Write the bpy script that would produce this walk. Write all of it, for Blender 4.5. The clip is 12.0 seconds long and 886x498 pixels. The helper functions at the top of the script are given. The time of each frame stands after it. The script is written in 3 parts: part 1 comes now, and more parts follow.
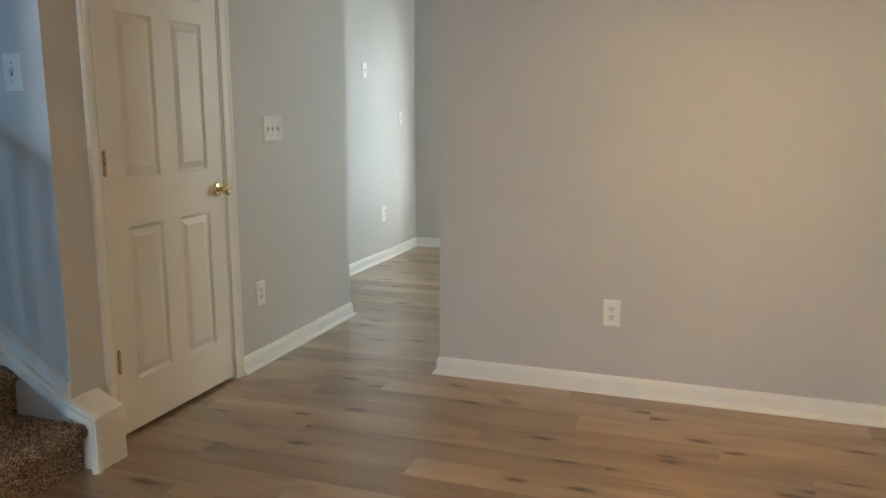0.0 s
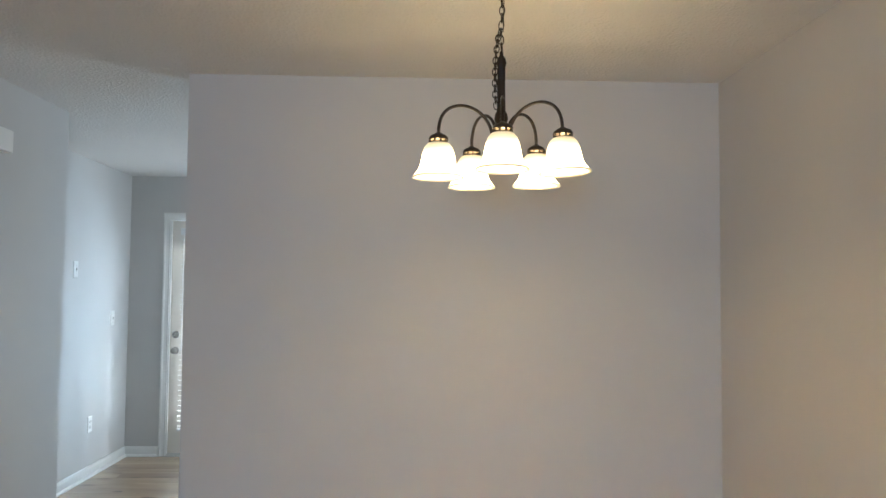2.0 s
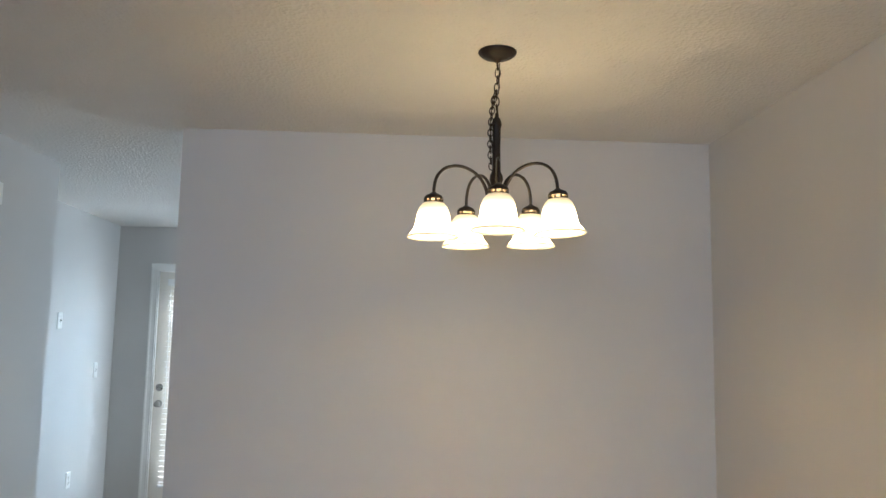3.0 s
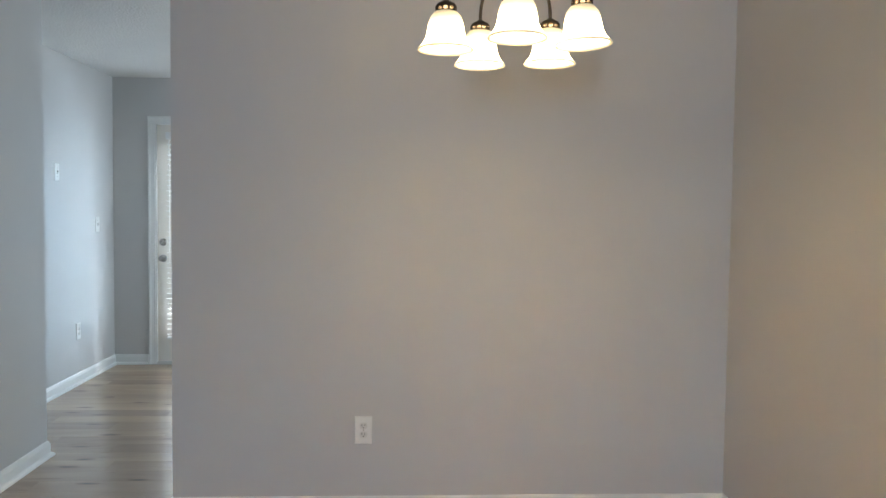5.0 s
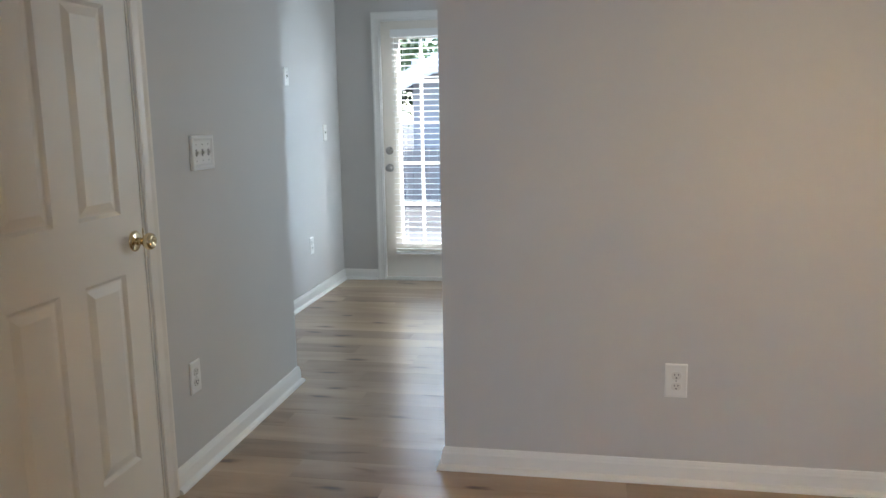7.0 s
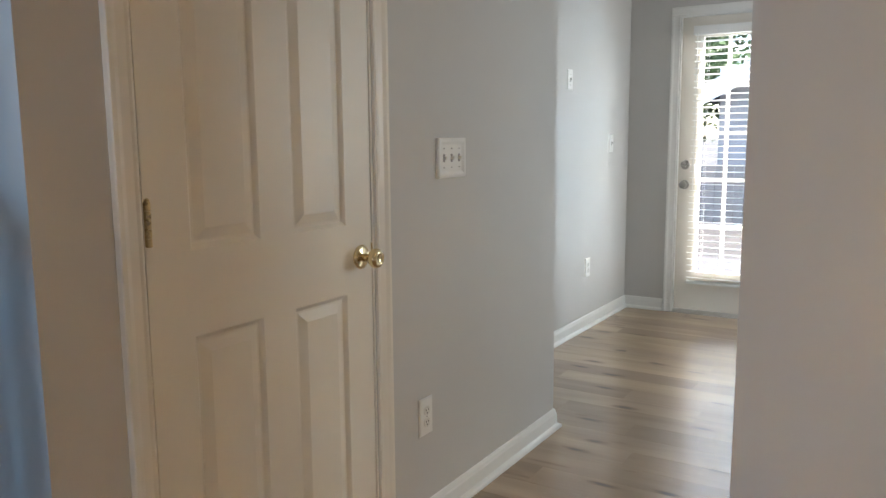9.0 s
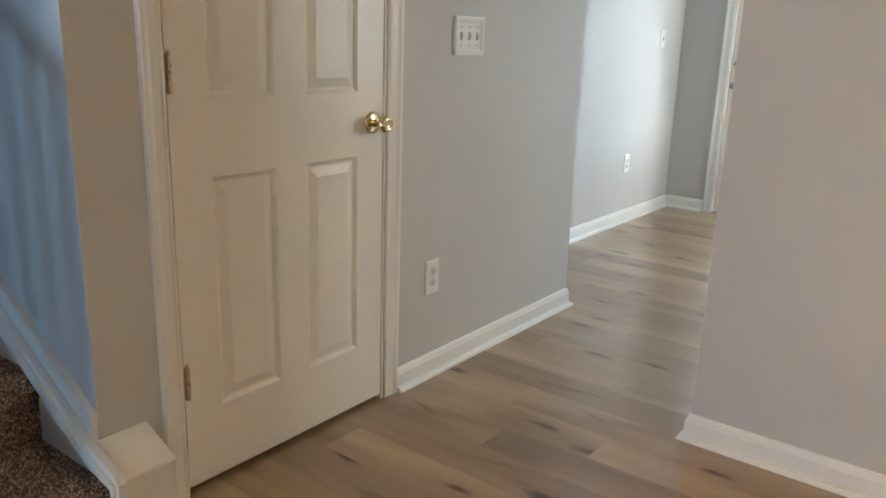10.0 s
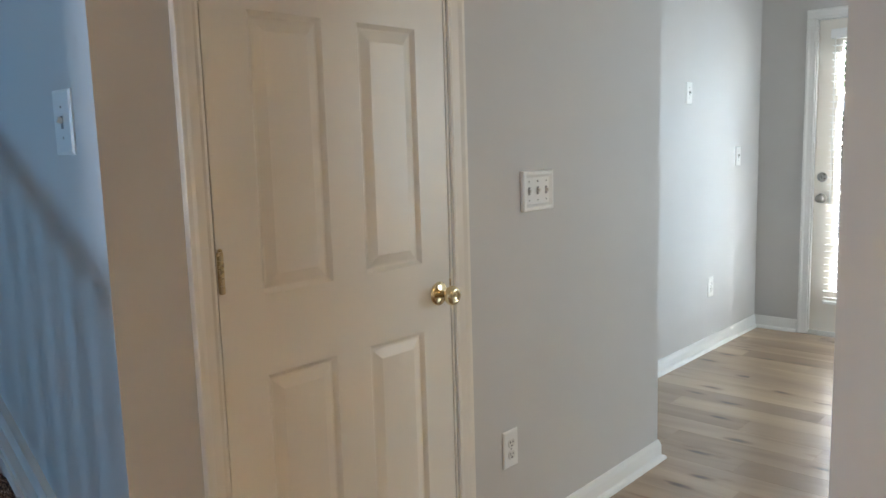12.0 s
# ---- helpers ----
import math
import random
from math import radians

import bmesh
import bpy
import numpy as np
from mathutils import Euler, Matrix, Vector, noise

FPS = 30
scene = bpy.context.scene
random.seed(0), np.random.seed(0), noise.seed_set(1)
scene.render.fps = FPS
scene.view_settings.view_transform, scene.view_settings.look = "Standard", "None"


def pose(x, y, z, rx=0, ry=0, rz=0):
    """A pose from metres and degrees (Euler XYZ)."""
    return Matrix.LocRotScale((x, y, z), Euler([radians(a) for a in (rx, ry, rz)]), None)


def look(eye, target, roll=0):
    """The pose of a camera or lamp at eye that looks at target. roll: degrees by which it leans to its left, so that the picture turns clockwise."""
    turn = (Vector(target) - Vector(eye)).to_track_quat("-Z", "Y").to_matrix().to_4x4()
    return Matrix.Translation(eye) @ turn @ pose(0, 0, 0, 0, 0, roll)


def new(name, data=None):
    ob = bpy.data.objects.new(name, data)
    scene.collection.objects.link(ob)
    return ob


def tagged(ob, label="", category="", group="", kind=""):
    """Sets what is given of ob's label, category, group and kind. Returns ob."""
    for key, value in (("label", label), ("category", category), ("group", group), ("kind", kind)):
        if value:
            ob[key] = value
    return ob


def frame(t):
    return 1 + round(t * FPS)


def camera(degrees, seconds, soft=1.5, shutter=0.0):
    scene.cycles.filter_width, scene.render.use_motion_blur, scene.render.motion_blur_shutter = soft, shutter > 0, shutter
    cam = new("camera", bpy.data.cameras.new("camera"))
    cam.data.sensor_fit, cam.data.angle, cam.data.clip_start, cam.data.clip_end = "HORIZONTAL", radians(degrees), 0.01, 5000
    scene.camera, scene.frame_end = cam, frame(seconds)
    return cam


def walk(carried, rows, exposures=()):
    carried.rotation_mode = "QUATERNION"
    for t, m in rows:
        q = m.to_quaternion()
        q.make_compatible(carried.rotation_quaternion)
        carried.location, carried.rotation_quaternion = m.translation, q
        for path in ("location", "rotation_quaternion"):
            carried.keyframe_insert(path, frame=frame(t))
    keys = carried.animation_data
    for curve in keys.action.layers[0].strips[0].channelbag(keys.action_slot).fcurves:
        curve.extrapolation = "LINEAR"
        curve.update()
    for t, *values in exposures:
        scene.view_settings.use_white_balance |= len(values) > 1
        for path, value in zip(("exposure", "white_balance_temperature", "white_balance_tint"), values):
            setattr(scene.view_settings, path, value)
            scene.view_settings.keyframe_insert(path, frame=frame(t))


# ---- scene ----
cam = camera(59.1, 12.0)
PATH = [
    (0, (1.251, -3.48, 1.288), (0.593, -1.625, 0.934), 0.0),
    (0.2, (1.233, -3.479, 1.291), (0.731, -1.573, 0.949), 0.2),
    (0.5, (1.195, -3.473, 1.329), (0.956, -1.519, 0.98), -0.2),
    (0.7, (1.12, -3.519, 1.344), (1.048, -1.543, 1.042), -0.5),
    (1, (1.115, -3.547, 1.382), (1.088, -1.56, 1.154), -0.8),
    (1.5, (1.043, -3.571, 1.418), (1.075, -1.572, 1.401), 0.0),
    (2, (1.033, -3.556, 1.457), (1.106, -1.56, 1.561), 0.5),
    (2.5, (1.025, -3.539, 1.485), (1.118, -1.551, 1.679), 0.7),
    (2.7, (1.018, -3.541, 1.49), (1.118, -1.557, 1.722), 0.9),
    (4.3, (0.954, -3.513, 1.43), (1.089, -1.525, 1.604), 0.4),
    (4.5, (0.938, -3.529, 1.392), (1.082, -1.538, 1.515), 0.2),
    (5, (0.981, -3.401, 1.346), (1.089, -1.406, 1.247), 0.7),
    (5.5, (0.954, -3.212, 1.305), (0.935, -1.23, 1.042), 0.6),
    (6, (0.851, -3.079, 1.282), (0.743, -1.111, 0.943), 1.2),
    (6.5, (0.661, -2.9, 1.299), (0.455, -0.94, 0.956), -0.6),
    (6.8, (0.580, -2.809, 1.292), (0.311, -0.857, 0.954), -0.9),
    (7, (0.511, -2.717, 1.299), (0.15, -0.778, 0.967), -1.0),
    (7.2, (0.424, -2.593, 1.316), (-0.017, -0.668, 0.993), -1.1),
    (7.5, (0.312, -2.471, 1.303), (-0.219, -0.568, 0.995), -1.1),
    (7.7, (0.237, -2.399, 1.312), (-0.366, -0.515, 1.018), -1.6),
    (9.3, (0.492, -2.157, 1.23), (-0.622, -0.53, 0.897), 0.9),
    (9.5, (0.55, -2.195, 1.214), (-0.565, -0.598, 0.76), 1.9),
    (10, (0.697, -2.227, 1.194), (-0.463, -0.687, 0.661), 1.9),
    (10.5, (0.787, -2.216, 1.19), (-0.462, -0.751, 0.646), 1.9),
    (11, (0.78, -2.178, 1.216), (-0.511, -0.748, 0.677), 1.7),
    (11.2, (0.746, -2.157, 1.243), (-0.557, -0.724, 0.741), 1.5),
    (11.5, (0.697, -2.12, 1.281), (-0.632, -0.679, 0.882), 0.8),
    (12, (0.565, -2.059, 1.352), (-0.772, -0.597, 1.078), -1.7),
]
walk(cam, [(t, look(eye, target, roll)) for t, eye, target, roll in PATH],
     exposures=[(0, 3.25, 6500, 6.5), (0.6, 3.2, 6000, 7), (1.2, 3.2, 5680, 7), (2.5, 3.24, 5420, 6.5), (4.5, 3.24, 5420, 6.5), (5.5, 3.02, 5480, 6),
                (6.5, 2.97, 5620, 7.5), (7.5, 3.1, 5920, 9), (9.5, 3.25, 6400, 11.5), (10, 3.45, 6280, 10), (10.5, 3.52, 6150, 8.5), (11.5, 3.5, 6050, 9), (12, 3.45, 6080, 9.5)])

# ---------------------------------------------------------------- world, sun, large lights
world = bpy.data.worlds.new("sky")
scene.world = world
world.use_nodes = True
wn = world.node_tree
sky = wn.nodes.new("ShaderNodeTexSky")
sky.sky_type = 'NISHITA'
sky.sun_disc = False
SUN_WAY = Vector((-1.0, -0.8, -1.198)).normalized()
sky.sun_elevation = math.asin(-SUN_WAY.z)
sky.sun_rotation = math.atan2(-SUN_WAY.x, -SUN_WAY.y)
wn.nodes["Background"].inputs["Strength"].default_value = 0.15
wn.links.new(sky.outputs[0], wn.nodes["Background"].inputs["Color"])

sun = new("sun", bpy.data.lights.new("sun", 'SUN'))
sun.data.energy, sun.data.angle, sun.data.color = 5.0, radians(0.35), (1.0, 0.95, 0.88)
sun.matrix_world = look((8, 8, 10), Vector((8, 8, 10)) + SUN_WAY)


YF = -9.5         # front wall, behind the walker


def area_light(name, place, target, w, h, watts, colour):
    """A rectangular area lamp that stands in for sky light."""
    lamp = new(name, bpy.data.lights.new(name, 'AREA'))
    lamp.data.shape, lamp.data.size, lamp.data.size_y = 'RECTANGLE', w, h
    lamp.data.energy, lamp.data.color = watts, colour
    lamp.matrix_world = look(place, target)
    return lamp


area_light("front_window_light", (-0.50, YF - 0.02, 1.35), (-0.50, 0, 1.35), 0.7, 1.4, 13.0, (0.82, 0.88, 1.0))
area_light("entry_door_light", (-2.2, YF - 0.02, 1.70), (-2.2, 0, 1.70), 0.56, 0.5, 18.0, (0.21, 0.48, 0.80))
# unseen fill lamp, added before the solid side wall to brighten the kitchen
area_light("kitchen_fill_light", (2.43, 2.50, 1.45), (0, 2.50, 1.45), 1.1, 1.2, 4.3, (0.85, 0.94, 0.96))
# added strip lamp, hidden behind the leaf's edge, throws a glow on the kitchen side wall
area_light("patio_glow_strip", (-0.402, 3.462, 1.10), (-1.45, 2.90, 1.15), 0.085, 1.55, 1.2, (0.52, 0.82, 1.0))

# ---------------------------------------------------------------- materials


def mat(name, base=(0.5, 0.5, 0.5), rough=0.5, metal=0.0):
    m = bpy.data.materials.new(name)
    m.use_nodes = True
    b = m.node_tree.nodes["Principled BSDF"]
    b.inputs["Base Color"].default_value = (*base, 1)
    b.inputs["Roughness"].default_value = rough
    b.inputs["Metallic"].default_value = metal
    return m


def node(m, kind, **sockets):
    n = m.node_tree.nodes.new(kind)
    for k, v in sockets.items():
        n.inputs[k.replace("_", " ")].default_value = v
    return n


def link(m, a, b):
    m.node_tree.links.new(a, b)


def ramp(m, fac, stops):
    r = m.node_tree.nodes.new("ShaderNodeValToRGB")
    els = r.color_ramp.elements
    while len(els) < len(stops):
        els.new(0.5)
    for e, (p, c) in zip(els, stops):
        e.position, e.color = p, (*c, 1) if len(c) == 3 else c
    link(m, fac, r.inputs["Fac"])
    return r


def bump(m, height, strength, distance):
    b = node(m, "ShaderNodeBump", Strength=strength, Distance=distance)
    link(m, height, b.inputs["Height"])
    link(m, b.outputs[0], m.node_tree.nodes["Principled BSDF"].inputs["Normal"])
    return b


def painted(name, base, rough, grain, depth, spread=0.03):
    """Rolled paint: faint roller stipple and a slow drift in tone and sheen."""
    m = mat(name, base, rough)
    bs = m.node_tree.nodes["Principled BSDF"]
    co = node(m, "ShaderNodeTexCoord")
    slow = node(m, "ShaderNodeTexNoise", Scale=1.3, Detail=3.0)
    fine = node(m, "ShaderNodeTexNoise", Scale=grain, Detail=3.0, Roughness=0.6)
    for n in (slow, fine):
        link(m, co.outputs["Object"], n.inputs["Vector"])
    lo, hi = [c * (1 - spread) for c in base], [min(1, c * (1 + spread)) for c in base]
    r = ramp(m, slow.outputs["Fac"], [(0.3, lo), (0.7, hi)])
    link(m, r.outputs[0], bs.inputs["Base Color"])
    rr = ramp(m, slow.outputs["Fac"], [(0.3, (rough - 0.05,) * 3), (0.7, (rough + 0.05,) * 3)])
    link(m, rr.outputs[0], bs.inputs["Roughness"])
    bump(m, fine.outputs["Fac"], 0.35, depth)
    return m


WALL = painted("wall_paint_greige", (0.58, 0.56, 0.54), 0.62, 240, 0.0006)
TRIM = painted("trim_paint_white", (0.80, 0.79, 0.76), 0.36, 60, 0.0004, 0.02)
DOORP = painted("door_paint_cream", (0.80, 0.755, 0.675), 0.38, 90, 0.0003, 0.02)
PLATE = mat("plate_plastic_white", (0.82, 0.81, 0.78), 0.3)
SLOT = mat("switch_slot", (0.26, 0.25, 0.24), 0.5)
DARK = mat("dark_slot", (0.02, 0.02, 0.02), 0.6)
TOGGLE = mat("toggle_plastic", (0.72, 0.70, 0.66), 0.3)

CEIL = painted("ceiling_texture", (0.74, 0.72, 0.69), 0.9, 70, 0.004)
cm = CEIL
vor = node(cm, "ShaderNodeTexVoronoi", Scale=75.0)
cco = node(cm, "ShaderNodeTexCoord")
warp = node(cm, "ShaderNodeTexNoise", Scale=38.0, Detail=4.0)
link(cm, cco.outputs["Object"], vor.inputs["Vector"])
link(cm, cco.outputs["Object"], warp.inputs["Vector"])
mixh = node(cm, "ShaderNodeMath")
mixh.operation = 'MULTIPLY'
link(cm, vor.outputs["Distance"], mixh.inputs[0])
link(cm, warp.outputs["Fac"], mixh.inputs[1])
bump(cm, mixh.outputs[0], 0.6, 0.010)


def plank_material():
    """Oak-look vinyl: long grain along the plank, dark streaks and knots, each plank of another tone."""
    m = mat("oak_vinyl_plank", (0.3, 0.2, 0.12), 0.33)
    bs = m.node_tree.nodes["Principled BSDF"]
    bs.inputs["Specular IOR Level"].default_value = 0.8
    bs.inputs["Coat Weight"].default_value = 0.5
    bs.inputs["Coat Roughness"].default_value = 0.2
    co = node(m, "ShaderNodeTexCoord")
    info = node(m, "ShaderNodeObjectInfo")
    shift = node(m, "ShaderNodeVectorMath")
    shift.operation = 'MULTIPLY_ADD'
    comb = node(m, "ShaderNodeCombineXYZ")
    link(m, info.outputs["Random"], comb.inputs[0])
    link(m, info.outputs["Random"], comb.inputs[1])
    link(m, comb.outputs[0], shift.inputs[0])
    shift.inputs[1].default_value = (37.0, 91.0, 0)
    link(m, co.outputs["Object"], shift.inputs[2])

    def stretched(sx, sy, scale, detail, dist=0.0, rough=0.55):
        mp = node(m, "ShaderNodeMapping")
        mp.inputs["Scale"].default_value = (sx, sy, 1)
        link(m, shift.outputs[0], mp.inputs["Vector"])
        n = node(m, "ShaderNodeTexNoise", Scale=scale, Detail=detail, Distortion=dist, Roughness=rough)
        link(m, mp.outputs[0], n.inputs["Vector"])
        return n
    broad = stretched(1.0, 6.0, 0.9, 3.0, 0.9, 0.5)
    grain = stretched(1.0, 24.0, 3.4, 4.0, 0.4, 0.6)
    streak = stretched(1.0, 4.6, 2.9, 2.0, 0.7, 0.45)
    ceruse = stretched(1.0, 5.0, 17.0, 2.0, 0.3, 0.5)
    # tone of the plank
    tone = ramp(m, info.outputs["Random"], [(0.0, (0.245, 0.160, 0.088)), (0.25, (0.375, 0.256, 0.150)), (0.5, (0.295, 0.197, 0.112)),
                                            (0.75, (0.425, 0.300, 0.184)), (1.0, (0.330, 0.222, 0.130))])
    shade = ramp(m, broad.outputs["Fac"], [(0.28, (0.62, 0.58, 0.55)), (0.45, (0.92, 0.91, 0.90)), (0.58, (1.06, 1.07, 1.08)), (0.74, (1.24, 1.28, 1.32))])
    fine = ramp(m, grain.outputs["Fac"], [(0.30, (0.95, 0.94, 0.93)), (0.5, (1, 1, 1)), (0.7, (1.03, 1.03, 1.03))])
    dark = ramp(m, streak.outputs["Fac"], [(0.20, (0.36, 0.26, 0.18)), (0.27, (0.72, 0.64, 0.57)), (0.35, (1, 1, 1))])
    pale = ramp(m, ceruse.outputs["Fac"], [(0.70, (1, 1, 1)), (0.78, (1.30, 1.36, 1.42))])
    # knots
    kmap = node(m, "ShaderNodeMapping")
    kmap.inputs["Scale"].default_value = (1.5, 4.6, 0)
    link(m, shift.outputs[0], kmap.inputs["Vector"])
    kv = node(m, "ShaderNodeTexVoronoi", Scale=1.0, Randomness=1.0)
    kv.voronoi_dimensions = '2D'
    warp2 = node(m, "ShaderNodeMix")
    warp2.data_type = 'VECTOR'
    warp2.inputs[0].default_value = 0.14
    nz = node(m, "ShaderNodeTexNoise", Scale=5.0, Detail=3.0)
    link(m, kmap.outputs[0], nz.inputs["Vector"])
    link(m, kmap.outputs[0], warp2.inputs[4])
    link(m, nz.outputs["Color"], warp2.inputs[5])
    link(m, warp2.outputs[1], kv.inputs["Vector"])
    knot = ramp(m, kv.outputs["Distance"], [(0.02, (0.16, 0.10, 0.07)), (0.05, (0.48, 0.38, 0.31)), (0.09, (0.92, 0.90, 0.88)), (0.2, (1, 1, 1))])
    last = tone.outputs[0]
    for layer in (shade, fine, dark, pale, knot):
        mx = node(m, "ShaderNodeMix")
        mx.data_type, mx.blend_type = 'RGBA', 'MULTIPLY'
        mx.inputs[0].default_value = 1.0
        link(m, last, mx.inputs[6])
        link(m, layer.outputs[0], mx.inputs[7])
        last = mx.outputs[2]
    link(m, last, bs.inputs["Base Color"])
    rr = ramp(m, broad.outputs["Fac"], [(0.3, (0.34,) * 3), (0.7, (0.28,) * 3)])
    link(m, rr.outputs[0], bs.inputs["Roughness"])
    bump(m, broad.outputs["Fac"], 0.05, 0.0006)
    return m


PLANK = plank_material()

CARPET = mat("carpet_brown_frieze", (0.16, 0.11, 0.08), 0.95)
cc = node(CARPET, "ShaderNodeTexCoord")
c1 = node(CARPET, "ShaderNodeTexNoise", Scale=210.0, Detail=2.0)
c2 = node(CARPET, "ShaderNodeTexNoise", Scale=9.0, Detail=3.0)
for n in (c1, c2):
    link(CARPET, cc.outputs["Object"], n.inputs["Vector"])
cr = ramp(CARPET, c1.outputs["Fac"], [(0.32, (0.055, 0.036, 0.026)), (0.48, (0.16, 0.11, 0.078)), (0.66, (0.34, 0.26, 0.19))])
cs = ramp(CARPET, c2.outputs["Fac"], [(0.3, (0.8, 0.8, 0.8)), (0.7, (1.1, 1.1, 1.1))])
cmx = node(CARPET, "ShaderNodeMix")
cmx.data_type, cmx.blend_type = 'RGBA', 'MULTIPLY'
cmx.inputs[0].default_value = 1.0
link(CARPET, cr.outputs[0], cmx.inputs[6])
link(CARPET, cs.outputs[0], cmx.inputs[7])
link(CARPET, cmx.outputs[2], CARPET.node_tree.nodes["Principled BSDF"].inputs["Base Color"])

TUFT = mat("carpet_yarn", (0.16, 0.11, 0.08), 0.95)
gi = node(TUFT, "ShaderNodeNewGeometry")
tr = ramp(TUFT, gi.outputs["Random Per Island"], [(0.0, (0.15, 0.095, 0.066)), (0.35, (0.34, 0.225, 0.155)), (0.7, (0.50, 0.35, 0.25)), (1.0, (0.68, 0.53, 0.41))])
link(TUFT, tr.outputs[0], TUFT.node_tree.nodes["Principled BSDF"].inputs["Base Color"])


def worn_metal(name, base, rough):
    m = mat(name, base, rough, 1.0)
    co = node(m, "ShaderNodeTexCoord")
    n = node(m, "ShaderNodeTexNoise", Scale=45.0, Detail=4.0)
    link(m, co.outputs["Object"], n.inputs["Vector"])
    r = ramp(m, n.outputs["Fac"], [(0.3, (rough * 0.7,) * 3), (0.7, (rough * 1.5,) * 3)])
    link(m, r.outputs[0], m.node_tree.nodes["Principled BSDF"].inputs["Roughness"])
    return m


BRASS = worn_metal("polished_brass", (0.78, 0.65, 0.41), 0.11)
HINGE = worn_metal("aged_brass", (0.55, 0.43, 0.25), 0.28)
NICKEL = worn_metal("satin_nickel", (0.38, 0.36, 0.33), 0.3)
BRONZE = worn_metal("oil_rubbed_bronze", (0.026, 0.020, 0.016), 0.42)
BRONZE.node_tree.nodes["Principled BSDF"].inputs["Metallic"].default_value = 0.6

# lit frosted glass: glows from the bulb, paler near the open rim
SHADE = mat("alabaster_glass_lit", (0.85, 0.78, 0.66), 0.35)
sb = SHADE.node_tree.nodes["Principled BSDF"]
sco = node(SHADE, "ShaderNodeTexCoord")
ssep = node(SHADE, "ShaderNodeSeparateXYZ")
link(SHADE, sco.outputs["Object"], ssep.inputs[0])
sr = node(SHADE, "ShaderNodeMapRange")
for i, v in ((1, -0.137), (2, -0.024), (3, 0.0), (4, 1.0)):
    sr.inputs[i].default_value = v
snz = node(SHADE, "ShaderNodeTexNoise", Scale=22.0, Detail=3.0)
link(SHADE, sco.outputs["Object"], snz.inputs["Vector"])
link(SHADE, ssep.outputs[2], sr.inputs[0])
glow = ramp(SHADE, sr.outputs[0], [(0.0, (0.02,) * 3), (0.06, (0.035,) * 3), (0.13, (1.0,) * 3), (0.5, (0.85,) * 3), (0.64, (0.30,) * 3), (0.72, (0.12,) * 3), (0.85, (0.045,) * 3), (1.0, (0.018,) * 3)])
smul = node(SHADE, "ShaderNodeMath")
smul.operation = 'MULTIPLY'
link(SHADE, glow.outputs[0], smul.inputs[0])
mott = node(SHADE, "ShaderNodeMapRange")
mott.inputs[3].default_value, mott.inputs[4].default_value = 1.55, 3.3
link(SHADE, snz.outputs["Fac"], mott.inputs[0])
link(SHADE, mott.outputs[0], smul.inputs[1])
sb.inputs["Emission Color"].default_value = (1.0, 0.68, 0.29, 1)
link(SHADE, smul.outputs[0], sb.inputs["Emission Strength"])
BULB = mat("bulb_glow", (1, 1, 1), 0.4)
BULB.node_tree.nodes["Principled BSDF"].inputs["Emission Color"].default_value = (1.0, 0.63, 0.27, 1)
BULB.node_tree.nodes["Principled BSDF"].inputs["Emission Strength"].default_value = 10.0

GLASS = bpy.data.materials.new("clear_glass")
GLASS.use_nodes = True
gb = GLASS.node_tree.nodes["Principled BSDF"]
gb.inputs["Transmission Weight"].default_value = 1.0
gb.inputs["Roughness"].default_value = 0.0
gb.inputs["IOR"].default_value = 1.02
SLAT = mat("blind_slat_white", (0.84, 0.84, 0.82), 0.35)
ALU = worn_metal("threshold_aluminium", (0.62, 0.61, 0.58), 0.4)
CORD = mat("blind_cord", (0.8, 0.79, 0.75), 0.8)

# outdoors
GRASS = painted("mulched_yard", (0.032, 0.027, 0.022), 0.95, 30, 0.02, 0.4)
CONC = painted("patio_pavers", (0.06, 0.057, 0.055), 0.85, 120, 0.002, 0.1)
SIDING = painted("neighbour_siding", (0.30, 0.285, 0.29), 0.7, 60, 0.001, 0.05)
ROOF = painted("neighbour_shingle", (0.10, 0.10, 0.11), 0.9, 90, 0.004, 0.2)
GABLE = painted("gable_paint", (0.78, 0.77, 0.75), 0.6, 60, 0.001, 0.08)
FENCE = painted("fence_board", (0.24, 0.21, 0.19), 0.85, 40, 0.002, 0.15)
LEAF = mat("leaf", (0.06, 0.11, 0.03), 0.6)
lg = node(LEAF, "ShaderNodeNewGeometry")
lr = ramp(LEAF, lg.outputs["Random Per Island"], [(0, (0.035, 0.07, 0.02)), (1, (0.10, 0.16, 0.05))])
link(LEAF, lr.outputs[0], LEAF.node_tree.nodes["Principled BSDF"].inputs["Base Color"])
BARK = painted("bark", (0.16, 0.12, 0.09), 0.95, 25, 0.01, 0.3)

# ---------------------------------------------------------------- mesh helpers


def finish(name, bm, material, smooth=False):
    bmesh.ops.recalc_face_normals(bm, faces=bm.faces)
    me = bpy.data.meshes.new(name)
    bm.to_mesh(me)
    bm.free()
    if material:
        me.materials.append(material)
    if smooth:
        for p in me.polygons:
            p.use_smooth = True
    return me


def part(name, bm, material, parent=None, label="", smooth=False, at=None):
    ob = new(name, finish(name, bm, material, smooth))
    if parent:
        ob.parent = parent
    if at is not None:
        ob.matrix_local = at if isinstance(at, Matrix) else Matrix.Translation(at)
    if label:
        tagged(ob, label)
    return ob


def thing(name, place, label, category, group="", kind="", rz=0):
    e = new(name)
    e.empty_display_size = 0.05
    e.matrix_world = pose(*place, 0, 0, rz)
    return tagged(e, label, category, group, kind)


